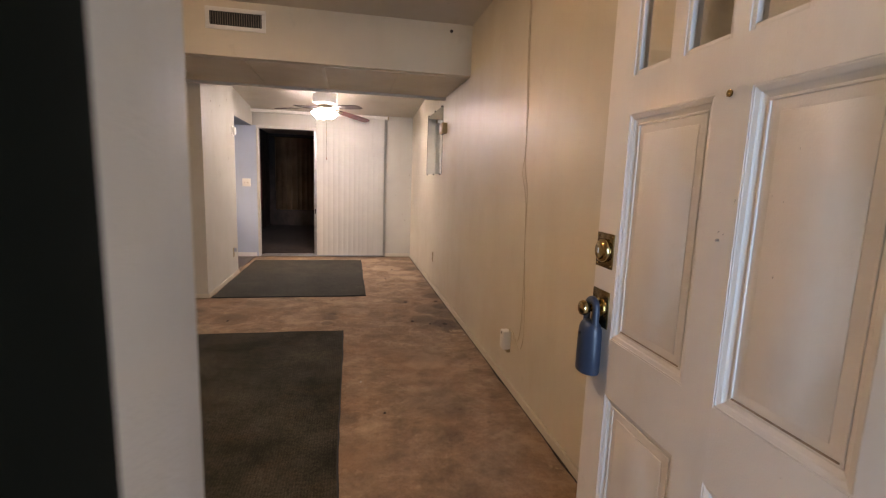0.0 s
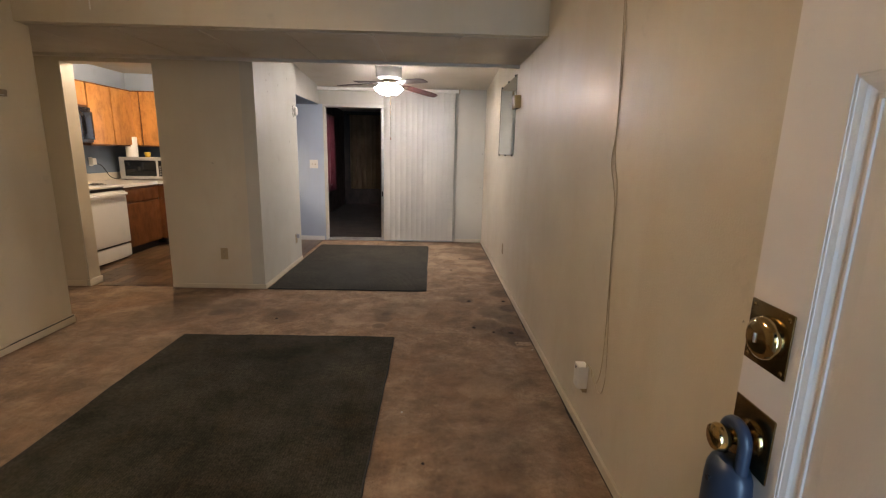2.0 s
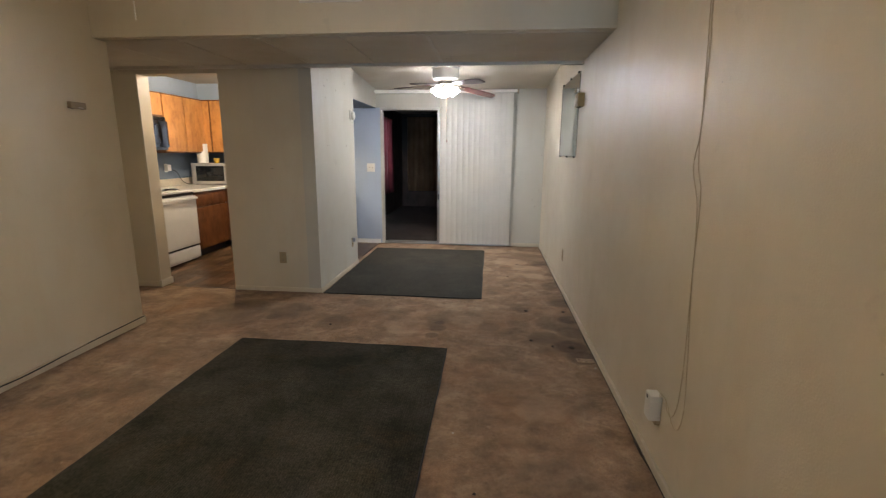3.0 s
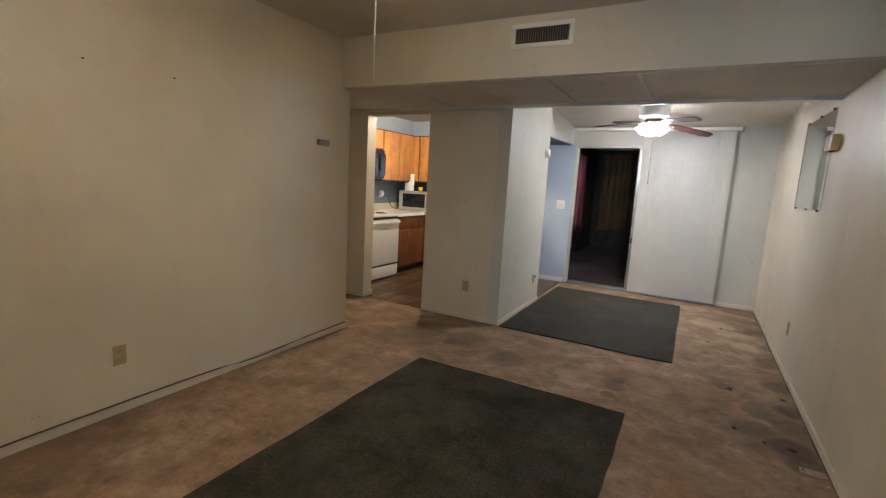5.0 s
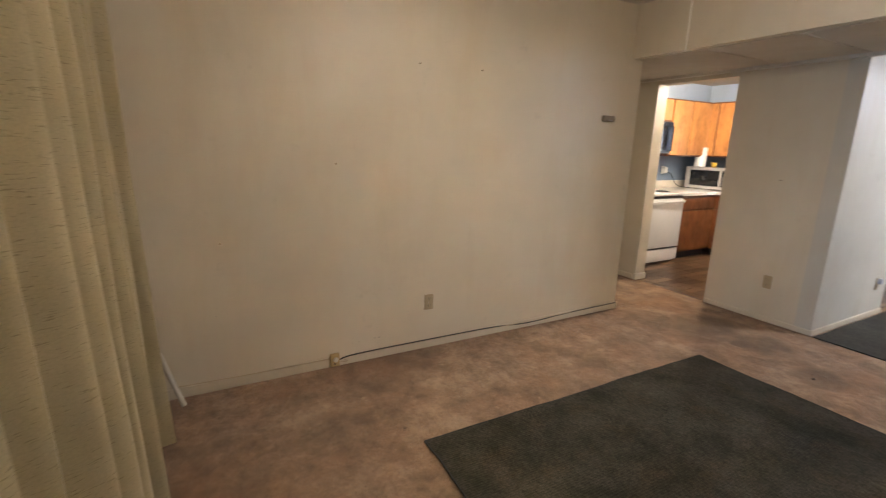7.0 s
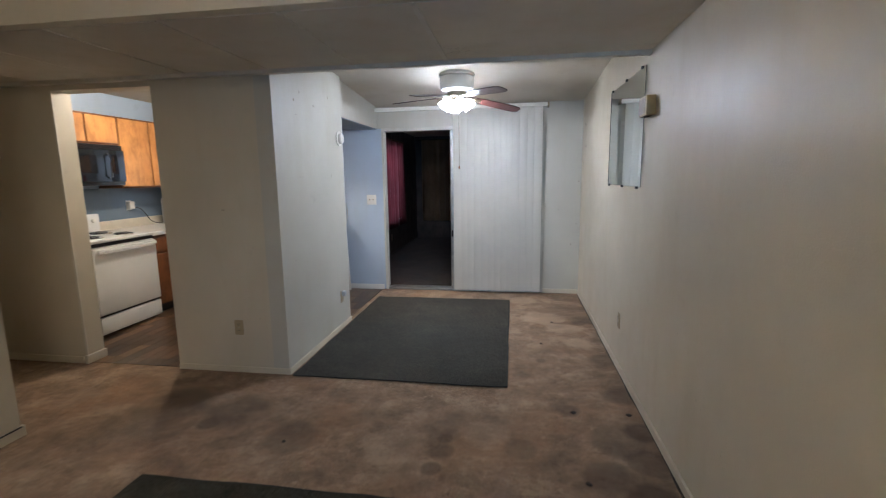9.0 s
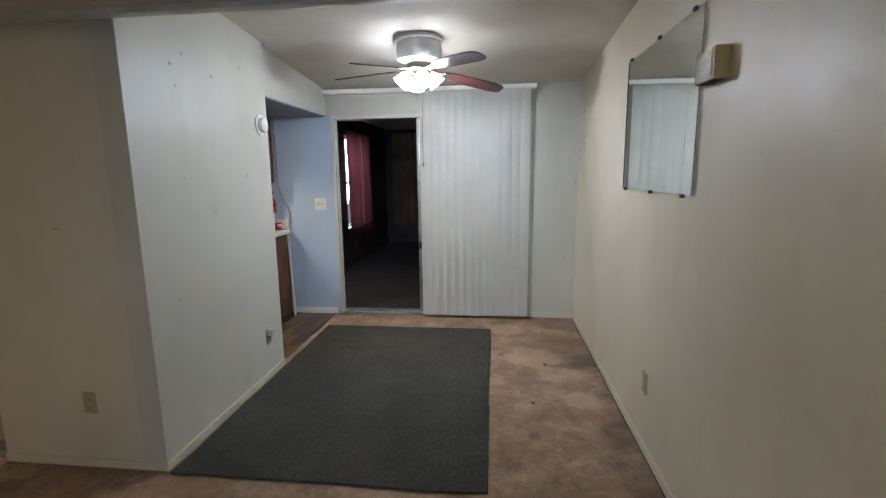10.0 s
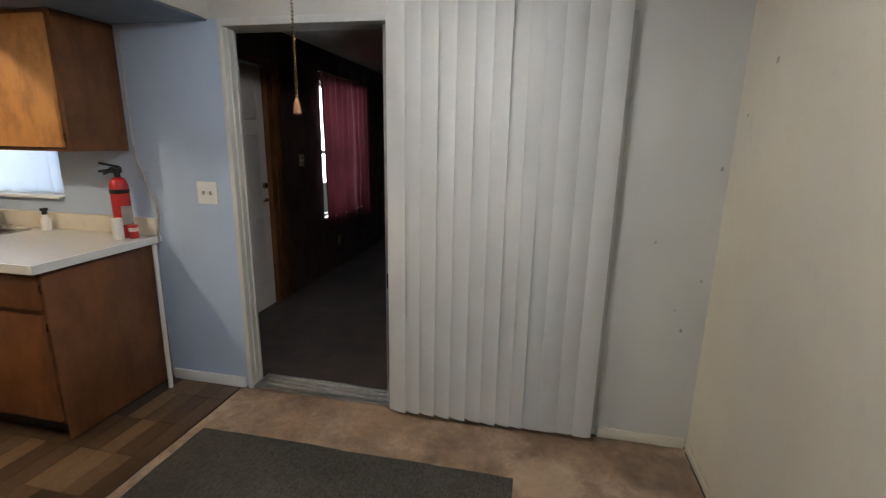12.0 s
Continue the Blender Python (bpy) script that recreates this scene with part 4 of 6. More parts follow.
# ---- outlets, switches and small wall things ----
def plate(name, at, face, label, category, mat, switch=False, w=0.07, h=0.115):
    """A cover plate; face is the way it looks: -x, +x or -y."""
    t = thing(name, at, label, category)
    rot = {"-x": 90, "+x": -90, "-y": 180}[face]
    M = Matrix.Translation(at) @ Matrix.Rotation(radians(rot), 4, "Z")
    bm = box(bmesh.new(), -w / 2, w / 2, 0.0005, 0.006, -h / 2, h / 2, 0.002)
    bmesh.ops.transform(bm, matrix=M, verts=bm.verts)
    part("cover", bm, mat, t)
    if switch:
        for dx in (-0.022, 0.022):
            bm = box(bmesh.new(), dx - 0.005, dx + 0.005, 0.005, 0.016, -0.010, 0.010, 0.002)
            bmesh.ops.transform(bm, matrix=M, verts=bm.verts)
            part("toggle", bm, IVORY, t)
    else:
        for dz in (-0.026, 0.026):
            bm = lathe(bmesh.new(), [(0.016, 0.0), (0.016, 0.002), (0.0, 0.0021)], Matrix.Translation((0, 0.006, dz)) @ Matrix.Rotation(radians(-90), 4, "X"), 16)
            bmesh.ops.transform(bm, matrix=M, verts=bm.verts)
            o = part("socket", bm, mat, t)
            bm = bmesh.new()
            box(bm, -0.007, -0.005, 0.0078, 0.0084, dz - 0.002, dz + 0.008)
            box(bm, 0.005, 0.007, 0.0078, 0.0084, dz - 0.002, dz + 0.006)
            box(bm, -0.002, 0.002, 0.0078, 0.0084, dz - 0.010, dz - 0.006)
            bmesh.ops.transform(bm, matrix=M, verts=bm.verts)
            part("slots", bm, BLACK, o, smooth=False)
    bm = tube(bmesh.new(), (0, 0.005, 0), (0, 0.0075, 0), 0.003, None, 8)
    bmesh.ops.transform(bm, matrix=M, verts=bm.verts)
    part("screw", bm, STEEL, t)
    return t


plate("wall_outlet", (-2.6295, 2.38, 0.35), "+x", "ivory duplex outlet on the living room wall", "outlet", IVORY)
plate("wall_outlet", (-1.845, 5.3395, 0.355), "-y", "ivory duplex outlet on the pier", "outlet", IVORY)
plate("wall_outlet", (0.9995, 5.775, 0.37), "-x", "ivory duplex outlet on the party wall", "outlet", IVORY)
pend = plate("wall_outlet", (-1.4595, 6.45, 0.31), "+x", "outlet with a white plug-in night light on the pier", "outlet", IVORY)
bm = box(bmesh.new(), -1.452, -1.418, 6.428, 6.472, 0.318, 0.366, 0.006)
part("night_light", bm, plain("smoky_plastic", (0.44, 0.47, 0.52), 0.3), pend, "small white plug-in night light")
plate("light_switch", (-1.605, 7.9995, 1.175), "-y", "white two-gang light switch on the blue wall", "light switch", WHITEPLASTIC, True, 0.125, 0.125)
plate("light_switch", (-2.0795, 9.90, 1.27), "+x", "ivory light switch on dark panelling", "light switch", IVORY, True, 0.09, 0.115)
plate("wall_outlet", (-2.0795, 10.68, 0.32), "+x", "ivory outlet low on dark panelling", "outlet", IVORY)


def smoke_alarm():
    s = thing("smoke_alarm", (-1.46, 6.56, 1.832), "round white smoke alarm on the pier wall", "smoke alarm")
    M = Matrix.Translation((-1.4595, 6.56, 1.832)) @ Matrix.Rotation(radians(90), 4, "Y")
    part("base", lathe(bmesh.new(), [(0.070, 0), (0.070, 0.010), (0.060, 0.013), (0.0, 0.0131)], M, 32), WHITEPLASTIC, s)
    part("cover", lathe(bmesh.new(), [(0.052, 0.012), (0.052, 0.030), (0.044, 0.040), (0.020, 0.043), (0.0, 0.043)], M, 32), WHITEPLASTIC, s, "domed white cover")


smoke_alarm()


def thermostat():
    t = thing("thermostat", (-2.62, 4.0, 1.705), "small beige thermostat on the living room wall", "thermostat")
    part("body", box(bmesh.new(), -2.6295, -2.598, 3.94, 4.06, 1.685, 1.73, 0.005), plain("thermostat_beige", (0.26, 0.21, 0.15), 0.4), t)
    part("lever", box(bmesh.new(), -2.598, -2.594, 3.99, 4.03, 1.69, 1.695, 0.001), STEEL, t)


thermostat()


LOUVRE = plain("louvre_grey", (0.15, 0.135, 0.11), 0.5)


def vent():
    v = thing("air_vent", (-0.86, 4.23, 2.47), "white framed air register with dark louvres", "vent")
    x0, x1, z0, z1 = -1.085, -0.65, 2.385, 2.545
    bm = bmesh.new()
    f = 0.03
    for b in ((x0, x1, z0, z0 + f), (x0, x1, z1 - f, z1), (x0, x0 + f, z0 + f, z1 - f), (x1 - f, x1, z0 + f, z1 - f)):
        box(bm, b[0], b[1], 4.218, 4.2285, b[2], b[3], 0.002)
    part("frame", bm, WHITEPLASTIC, v)
    part("backing", box(bmesh.new(), x0 + f, x1 - f, 4.2265, 4.2292, z0 + f, z1 - f), BLACK, v, smooth=False)
    for k in range(22):
        x = x0 + f + (x1 - x0 - 2 * f) * (k + 0.5) / 22
        bm = box(bmesh.new(), -0.0015, 0.0015, 4.218, 4.226, z0 + f, z1 - f)
        bmesh.ops.translate(bm, vec=(x, 0, 0), verts=bm.verts)
        part("louvre", bm, LOUVRE, v, smooth=False)


vent()


def phone_jack():
    """White adapter low on the party wall, its thin cables rising up the wall."""
    t = thing("wall_adapter", (0.985, 2.93, 0.25), "white cable adapter on the party wall with a thin cord", "adapter")
    part("body", box(bmesh.new(), 0.945, 0.9985, 2.895, 2.965, 0.255, 0.375, 0.010), WHITEPLASTIC, t)
    part("port", box(bmesh.new(), 0.9435, 0.9452, 2.925, 2.94, 0.352, 0.366), BLACK, t, smooth=False)
    part("clip", box(bmesh.new(), 0.975, 0.9985, 2.90, 2.95, 0.235, 0.258, 0.004), IVORY, t)
    c1 = curve_points([(0.985, 2.90, 0.372), (0.985, 2.87, 0.395), (0.99, 2.845, 0.385), (0.992, 2.835, 0.355), (0.994, 2.805, 0.340), (0.995, 2.77, 0.365), (0.995, 2.742, 0.45), (0.995, 2.735, 0.62), (0.995, 2.752, 0.90), (0.995, 2.78, 1.2), (0.995, 2.855, 1.36), (0.995, 2.83, 1.5), (0.995, 2.85, 1.75), (0.995, 2.88, 2.05), (0.995, 2.90, 2.59)], 10)
    part("cord", cord(bmesh.new(), c1, 0.0021, 6), WIRE, t, "tan cord stuck to the wall")
    c2 = curve_points([(0.985, 2.905, 0.374), (0.98, 2.875, 0.402), (0.99, 2.835, 0.385), (0.993, 2.80, 0.345), (0.994, 2.755, 0.318), (0.995, 2.71, 0.345), (0.995, 2.688, 0.45), (0.995, 2.71, 0.65), (0.995, 2.745, 0.87), (0.995, 2.758, 1.0), (0.995, 2.765, 1.25), (0.995, 2.81, 1.36), (0.995, 2.83, 1.48), (0.995, 2.832, 1.75), (0.995, 2.862, 2.05), (0.995, 2.885, 2.59)], 10)
    part("cord", cord(bmesh.new(), c2, 0.0019, 6), WIRE, t, "tan cord stuck to the wall")


phone_jack()


def floor_cable():
    t = thing("cable_junction", (-2.6, 1.68, 0.03), "painted cable junction box with wires along the baseboard", "junction box")
    part("box", box(bmesh.new(), -2.6145, -2.588, 1.645, 1.705, 0.012, 0.098, 0.005), TANPLASTIC, t)
    part("knob", tube(bmesh.new(), (-2.588, 1.68, 0.06), (-2.578, 1.68, 0.06), 0.018, 0.014), TRIM, t)
    part("port", tube(bmesh.new(), (-2.588, 1.672, 0.032), (-2.5865, 1.672, 0.032), 0.006, 0.006, 10), BLACK, t)
    pts = curve_points([(-2.60, 1.70, 0.05), (-2.603, 1.80, 0.065), (-2.606, 2.2, 0.067), (-2.606, 2.9, 0.062), (-2.605, 3.3, 0.040), (-2.604, 3.7, 0.055), (-2.606, 4.2, 0.062), (-2.61, 4.34, 0.062)], 8)
    part("wire", cord(bmesh.new(), pts, 0.0045, 6), DARKWIRE, t, "dark wire along the baseboard")
    pts = curve_points([(-2.60, 1.70, 0.04), (-2.60, 1.76, 0.03), (-2.603, 1.80, 0.06), (-2.604, 2.5, 0.059), (-2.602, 3.1, 0.053), (-2.602, 3.5, 0.059), (-2.604, 4.0, 0.055)], 8)
    part("wire", cord(bmesh.new(), pts, 0.003, 6), WIRE, t)
    pts = curve_points([(-2.608, 1.65, 0.065), (-2.608, 1.2, 0.067), (-2.608, 0.75, 0.078)], 6)
    part("wire", cord(bmesh.new(), pts, 0.003, 6), WIRE, t)


floor_cable()


def nails():
    spots = [(2.28, 1.965), (2.75, 1.965), (1.72, 1.335), (1.05, 0.89)]
    for y, z in spots:
        t = thing("nail", (-2.628, y, z), "small dark nail in the living room wall", "nail", "nails in the wall")
        part("shank", tube(bmesh.new(), (-2.64, y, z), (-2.616, y, z), 0.0028, 0.0028, 8), GRIME, t)
        part("head", tube(bmesh.new(), (-2.616, y, z), (-2.6145, y, z), 0.005, 0.005, 10), ANTIQUE, t)


nails()
n = thing("anchor_hole", (0.82, 4.23, 2.54), "dark screw anchor in the duct face", "anchor")
part("plug", tube(bmesh.new(), (0.82, 4.2285, 2.54), (0.82, 4.222, 2.54), 0.014, 0.010, 12), GRIME, n)

# leftovers by the curtain
t = thing("loose_stick", (-2.5, 0.78, 0), "white painted wooden stick leaning on the wall", "stick")
part("rod", tube(bmesh.new(), (-2.50, 0.80, 0.012), (-2.60, 0.70, 0.30), 0.014, 0.014, 14), TRIM, t)
t = thing("curtain_tool", (-2.6, 0.66, 0), "dark metal rod standing in the corner", "rod")
part("rod", tube(bmesh.new(), (-2.605, 0.655, 0.0), (-2.60, 0.66, 0.26), 0.008, 0.008, 10), GRIME, t)
part("grip", tube(bmesh.new(), (-2.603, 0.657, 0.10), (-2.602, 0.659, 0.20), 0.013, 0.011, 12), BLACK, t)
part("foot", box(bmesh.new(), -2.61, -2.57, 0.655, 0.70, 0.0, 0.03, 0.004), TRIM, t)


# ---- curtains ----
def drape(name, p0, p1, z0, z1, folds, depth, material, label, seed=1, into=1.0):
    """Pleated cloth hanging from p0 to p1 (plan points); its folds deepen downwards."""
    t = thing(name, (p0[0], p0[1], z0), label, "curtain")
    a, b = Vector((*p0, 0)), Vector((*p1, 0))
    d = (b - a)
    side = Vector((-d.y, d.x, 0)).normalized() * into
    nx, nz = folds * 14, 20
    rnd = random.Random(seed)
    phase = [rnd.uniform(-0.25, 0.25) for _ in range(folds + 2)]
    amp = [rnd.uniform(0.6, 1.25) for _ in range(folds + 2)]
    bm = bmesh.new()
    g = []
    for i in range(nx + 1):
        u = i / nx
        k = u * folds
        q = int(min(k, folds - 1))
        fr = k - q
        A = amp[q] * (1 - fr) + amp[q + 1] * fr
        P = phase[q] * (1 - fr) + phase[q + 1] * fr
        col = []
        for j in range(nz + 1):
            w = j / nz
            z = z1 + (z0 - z1) * w
            s = math.sin(2 * math.pi * (k + P * (0.4 + w)))
            s = math.copysign(abs(s) ** 0.9, s)
            off = depth * (0.5 + 0.5 * s) ** 0.8 * A * (0.55 + 0.45 * w) + 0.012 * noise.noise((u * 9, w * 3, seed))
            along = 0.012 * math.cos(2 * math.pi * k + P) * (0.5 + w)
            p = a + d * u + d.normalized() * along + side * off
            hem = 0.012 * noise.noise((u * 14, 0.0, seed + 4.0)) * (1 if j == nz else 0)
            col.append(bm.verts.new((p.x, p.y, z + hem)))
        g.append(col)
    for c0, c1 in zip(g, g[1:]):
        for j in range(nz):
            bm.faces.new((c0[j], c1[j], c1[j + 1], c0[j + 1]))
    bmesh.ops.solidify(bm, geom=bm.faces[:], thickness=0.0015)
    part("cloth", bm, material, t)
    return t


c = drape("front_curtain", (-0.23, 0.61), (-2.45, 0.60), 0.05, 2.45, 11, 0.150, CURTAIN, "flecked cream pleated curtain over the front window", seed=3, into=-1.0)
part("curtain_track", box(bmesh.new(), -2.60, -0.21, 0.60, 0.635, 2.452, 2.485, 0.003), WHITEPLASTIC, c, "white traverse rod")
# ---- back room ----
def panel_door():
    d = structure(new("door_3"), "white six-panel door with brass lever in the dark back room", "door")
    d.location = (-2.1, 9.0, 0)
    bpy.context.view_layer.update()
    bm = box(bmesh.new(), -2.15, -2.105, 8.56, 9.352, 0.01, 2.04)
    part("leaf", bm, DOORWHITE, d, smooth=False)
    for y0, y1 in ((8.64, 8.90), (9.00, 9.25)):
        for z0, z1 in ((0.22, 0.82), (0.98, 1.50), (1.62, 1.92)):
            part("door_panel", box(bmesh.new(), -2.1048, -2.096, y0, y1, z0, z1, 0.006), DOORWHITE, d)
    part("handle", cord(bmesh.new(), [(-2.104, 9.30, 0.965), (-2.06, 9.30, 0.965), (-2.05, 9.28, 0.965), (-2.05, 9.20, 0.96)], 0.009), BRASS, d, "brass lever handle")
    part("deadbolt", tube(bmesh.new(), (-2.1045, 9.30, 1.08), (-2.085, 9.30, 1.08), 0.028, 0.024), BRASS, d, "brass deadbolt")
    bm = bmesh.new()
    box(bm, -2.135, -2.06, 9.356, 9.428, 0, 2.044, 0.003)
    box(bm, -2.0795, -2.055, 9.4285, 9.56, 0, 2.10, 0.003)
    box(bm, -2.0795, -2.06, 8.48, 8.555, 0, 2.10, 0.003)
    box(bm, -2.0795, -2.06, 8.556, 9.424, 2.045, 2.10, 0.003)
    part("casing", bm, OAKSIDE, d, "brown wood casing")


panel_door()


def window(name, axis, a0, a1, z0, z1, depth0, depth1, label, mullion=True):
    """A framed window in a wall; axis names the wall's run."""
    w = structure(new(name), label, "window")
    w.location = ((a0 + a1) / 2, depth0, z0) if axis == "x" else (depth0, (a0 + a1) / 2, z0)
    bpy.context.view_layer.update()

    def put(bm, u0, u1, d0, d1, c0, c1, bev=0.003):
        if axis == "x":
            box(bm, u0, u1, d0, d1, c0, c1, bev)
        else:
            box(bm, d0, d1, u0, u1, c0, c1, bev)

    f = 0.045
    m0, m1 = depth0 + (depth1 - depth0) * 0.45, depth0 + (depth1 - depth0) * 0.75
    m0, m1 = min(m0, m1), max(m0, m1)
    bm = bmesh.new()
    put(bm, a0, a1, m0, m1, z0, z0 + f)
    put(bm, a0, a1, m0, m1, z1 - f, z1)
    put(bm, a0, a0 + f, m0, m1, z0 + f, z1 - f)
    put(bm, a1 - f, a1, m0, m1, z0 + f, z1 - f)
    zm = (z0 + z1) / 2
    put(bm, a0 + f, a1 - f, m0, m1, zm - 0.02, zm + 0.02)
    part("window_frame", bm, WHITEPLASTIC, w, "white window frame")
    mid = (m0 + m1) / 2
    for c0, c1 in ((z0 + f, zm - 0.02), (zm + 0.02, z1 - f)):
        bm = bmesh.new()
        put(bm, a0 + f, a1 - f, mid - 0.003, mid + 0.003, c0, c1, 0)
        p = part("pane", bm, GLASS, w, smooth=False)
        p.visible_shadow = False
    bm = bmesh.new()
    lo, hi = (depth0 - 0.035, depth0 + 0.06) if depth1 > depth0 else (depth0 - 0.06, depth0 + 0.035)
    put(bm, a0 + 0.001, a1 - 0.001, lo, hi, z0 + 0.001, z0 + 0.018)
    part("window_sill", bm, WHITEENAMEL, w, "white window sill")
    return w


window("window_1", "x", -3.5, -2.6, 1.10, 1.98, 8.0, 8.15, "kitchen window over the sink")
window("window_2", "y", 10.34, 11.55, 0.62, 2.05, -2.08, -2.20, "window behind the red curtain")
drape("kitchen_sheer", (-3.50, 8.045), (-2.61, 8.045), 1.125, 1.97, 6, 0.010, SHEER, "white sheer curtain in the kitchen window", seed=8, into=-1.0)
c = drape("red_curtain", (-2.055, 10.30), (-2.055, 11.62), 0.50, 2.12, 9, 0.05, REDCLOTH, "dark red curtain over the back room window", seed=5, into=-1.0)
part("curtain_rod", tube(bmesh.new(), (-2.045, 10.25, 2.135), (-2.045, 11.75, 2.135), 0.009), ANTIQUE, c)
part("rod_bracket", box(bmesh.new(), -2.0795, -2.04, 10.30, 10.32, 2.12, 2.15, 0.002), ANTIQUE, c)
part("rod_bracket", box(bmesh.new(), -2.0795, -2.04, 11.69, 11.71, 2.12, 2.15, 0.002), ANTIQUE, c)
c = drape("brown_curtain", (-1.93, 12.98), (-0.25, 12.98), 0.42, 2.28, 13, 0.06, BROWNCLOTH, "brown pleated curtain on the end wall of the back room", seed=6, into=-1.0)
part("curtain_rod", tube(bmesh.new(), (-2.0, 12.985, 2.285), (-0.2, 12.985, 2.285), 0.009), ANTIQUE, c)


# ---- kitchen ----
def cabinet(name, bounds, face, label, doors, drawers=0, mat=None, side=None, kick=True, group="kitchen cabinets", gap=0.012):
    """A cabinet unit; face is +x or -y; doors and drawers split its front evenly."""
    x0, x1, y0, y1, z0, z1 = bounds
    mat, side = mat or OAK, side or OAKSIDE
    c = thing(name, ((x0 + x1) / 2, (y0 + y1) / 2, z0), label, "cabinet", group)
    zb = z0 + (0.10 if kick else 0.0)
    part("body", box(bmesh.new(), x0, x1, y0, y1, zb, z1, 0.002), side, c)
    if kick:
        k = 0.06
        part("toe_kick", box(bmesh.new(), x0 + 0.001, x1 - (k if face == "+x" else 0.001), y0 + (k if face == "-y" else 0.001), y1 - 0.001, z0, zb), BLACK, c, "black toe kick", smooth=False)
    n = doors
    u0, u1 = (y0, y1) if face == "+x" else (x0, x1)
    top = z1
    rows = []
    if drawers:
        rows.append((z1 - 0.185, z1 - 0.025, "drawer_front"))
        top = z1 - 0.20
    rows.append((zb + 0.02, top - (0.012 if drawers else 0.02), "door"))
    for a, b, nm in rows:
        for q in range(n):
            s0 = u0 + (u1 - u0) * q / n + 0.012
            s1 = u0 + (u1 - u0) * (q + 1) / n - gap
            bm = bmesh.new()
            if face == "+x":
                box(bm, x1 + 0.0008, x1 + 0.019, s0, s1, a, b, 0.004)
            else:
                box(bm, s0, s1, y0 - 0.019, y0 - 0.0008, a, b, 0.004)
            d = part(nm, bm, mat, c)
            bm = bmesh.new()
            hz = b - 0.06 if kick else a + 0.05
            hu = s1 - 0.004
            if face == "+x":
                box(bm, x1 - 0.004, x1 + 0.001, hu + 0.003, hu + 0.012, hz - 0.02, hz + 0.02, 0.001)
            else:
                box(bm, hu + 0.003, hu + 0.012, y0 - 0.0045, y0 - 0.0002, hz - 0.02, hz + 0.02, 0.001)
            part("hinge", bm, ANTIQUE, d)
    return c


cabinet("upper_cabinet", (-4.32, -4.018, 5.975, 6.738, 1.835, 2.14), "+x", "short honey oak cabinet over the range hood", 2, kick=False)
cabinet("upper_cabinet", (-4.32, -4.018, 6.742, 7.60, 1.378, 2.14), "+x", "honey oak wall cabinet with two slab doors", 2, kick=False)
cabinet("upper_cabinet", (-4.30, -3.52, 7.625, 7.998, 1.378, 2.14), "-y", "honey oak wall cabinet in the kitchen corner", 2, kick=False)
cabinet("upper_cabinet", (-2.685, -2.088, 7.665, 7.998, 1.395, 2.050), "-y", "worn oak wall cabinet beside the sink window", 1, mat=OAK, side=OAKSIDE, kick=False, gap=0.030)
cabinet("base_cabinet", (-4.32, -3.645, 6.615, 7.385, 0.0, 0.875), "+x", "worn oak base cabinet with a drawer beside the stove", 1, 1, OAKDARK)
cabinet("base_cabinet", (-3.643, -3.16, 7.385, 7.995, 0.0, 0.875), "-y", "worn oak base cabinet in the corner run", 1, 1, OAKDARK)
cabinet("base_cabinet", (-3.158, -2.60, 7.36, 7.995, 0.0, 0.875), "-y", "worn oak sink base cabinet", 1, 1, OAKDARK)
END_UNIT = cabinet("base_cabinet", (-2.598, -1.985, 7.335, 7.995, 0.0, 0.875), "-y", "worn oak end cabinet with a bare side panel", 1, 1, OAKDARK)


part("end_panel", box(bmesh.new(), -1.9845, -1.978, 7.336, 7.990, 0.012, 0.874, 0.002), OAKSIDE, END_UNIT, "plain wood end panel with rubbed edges")


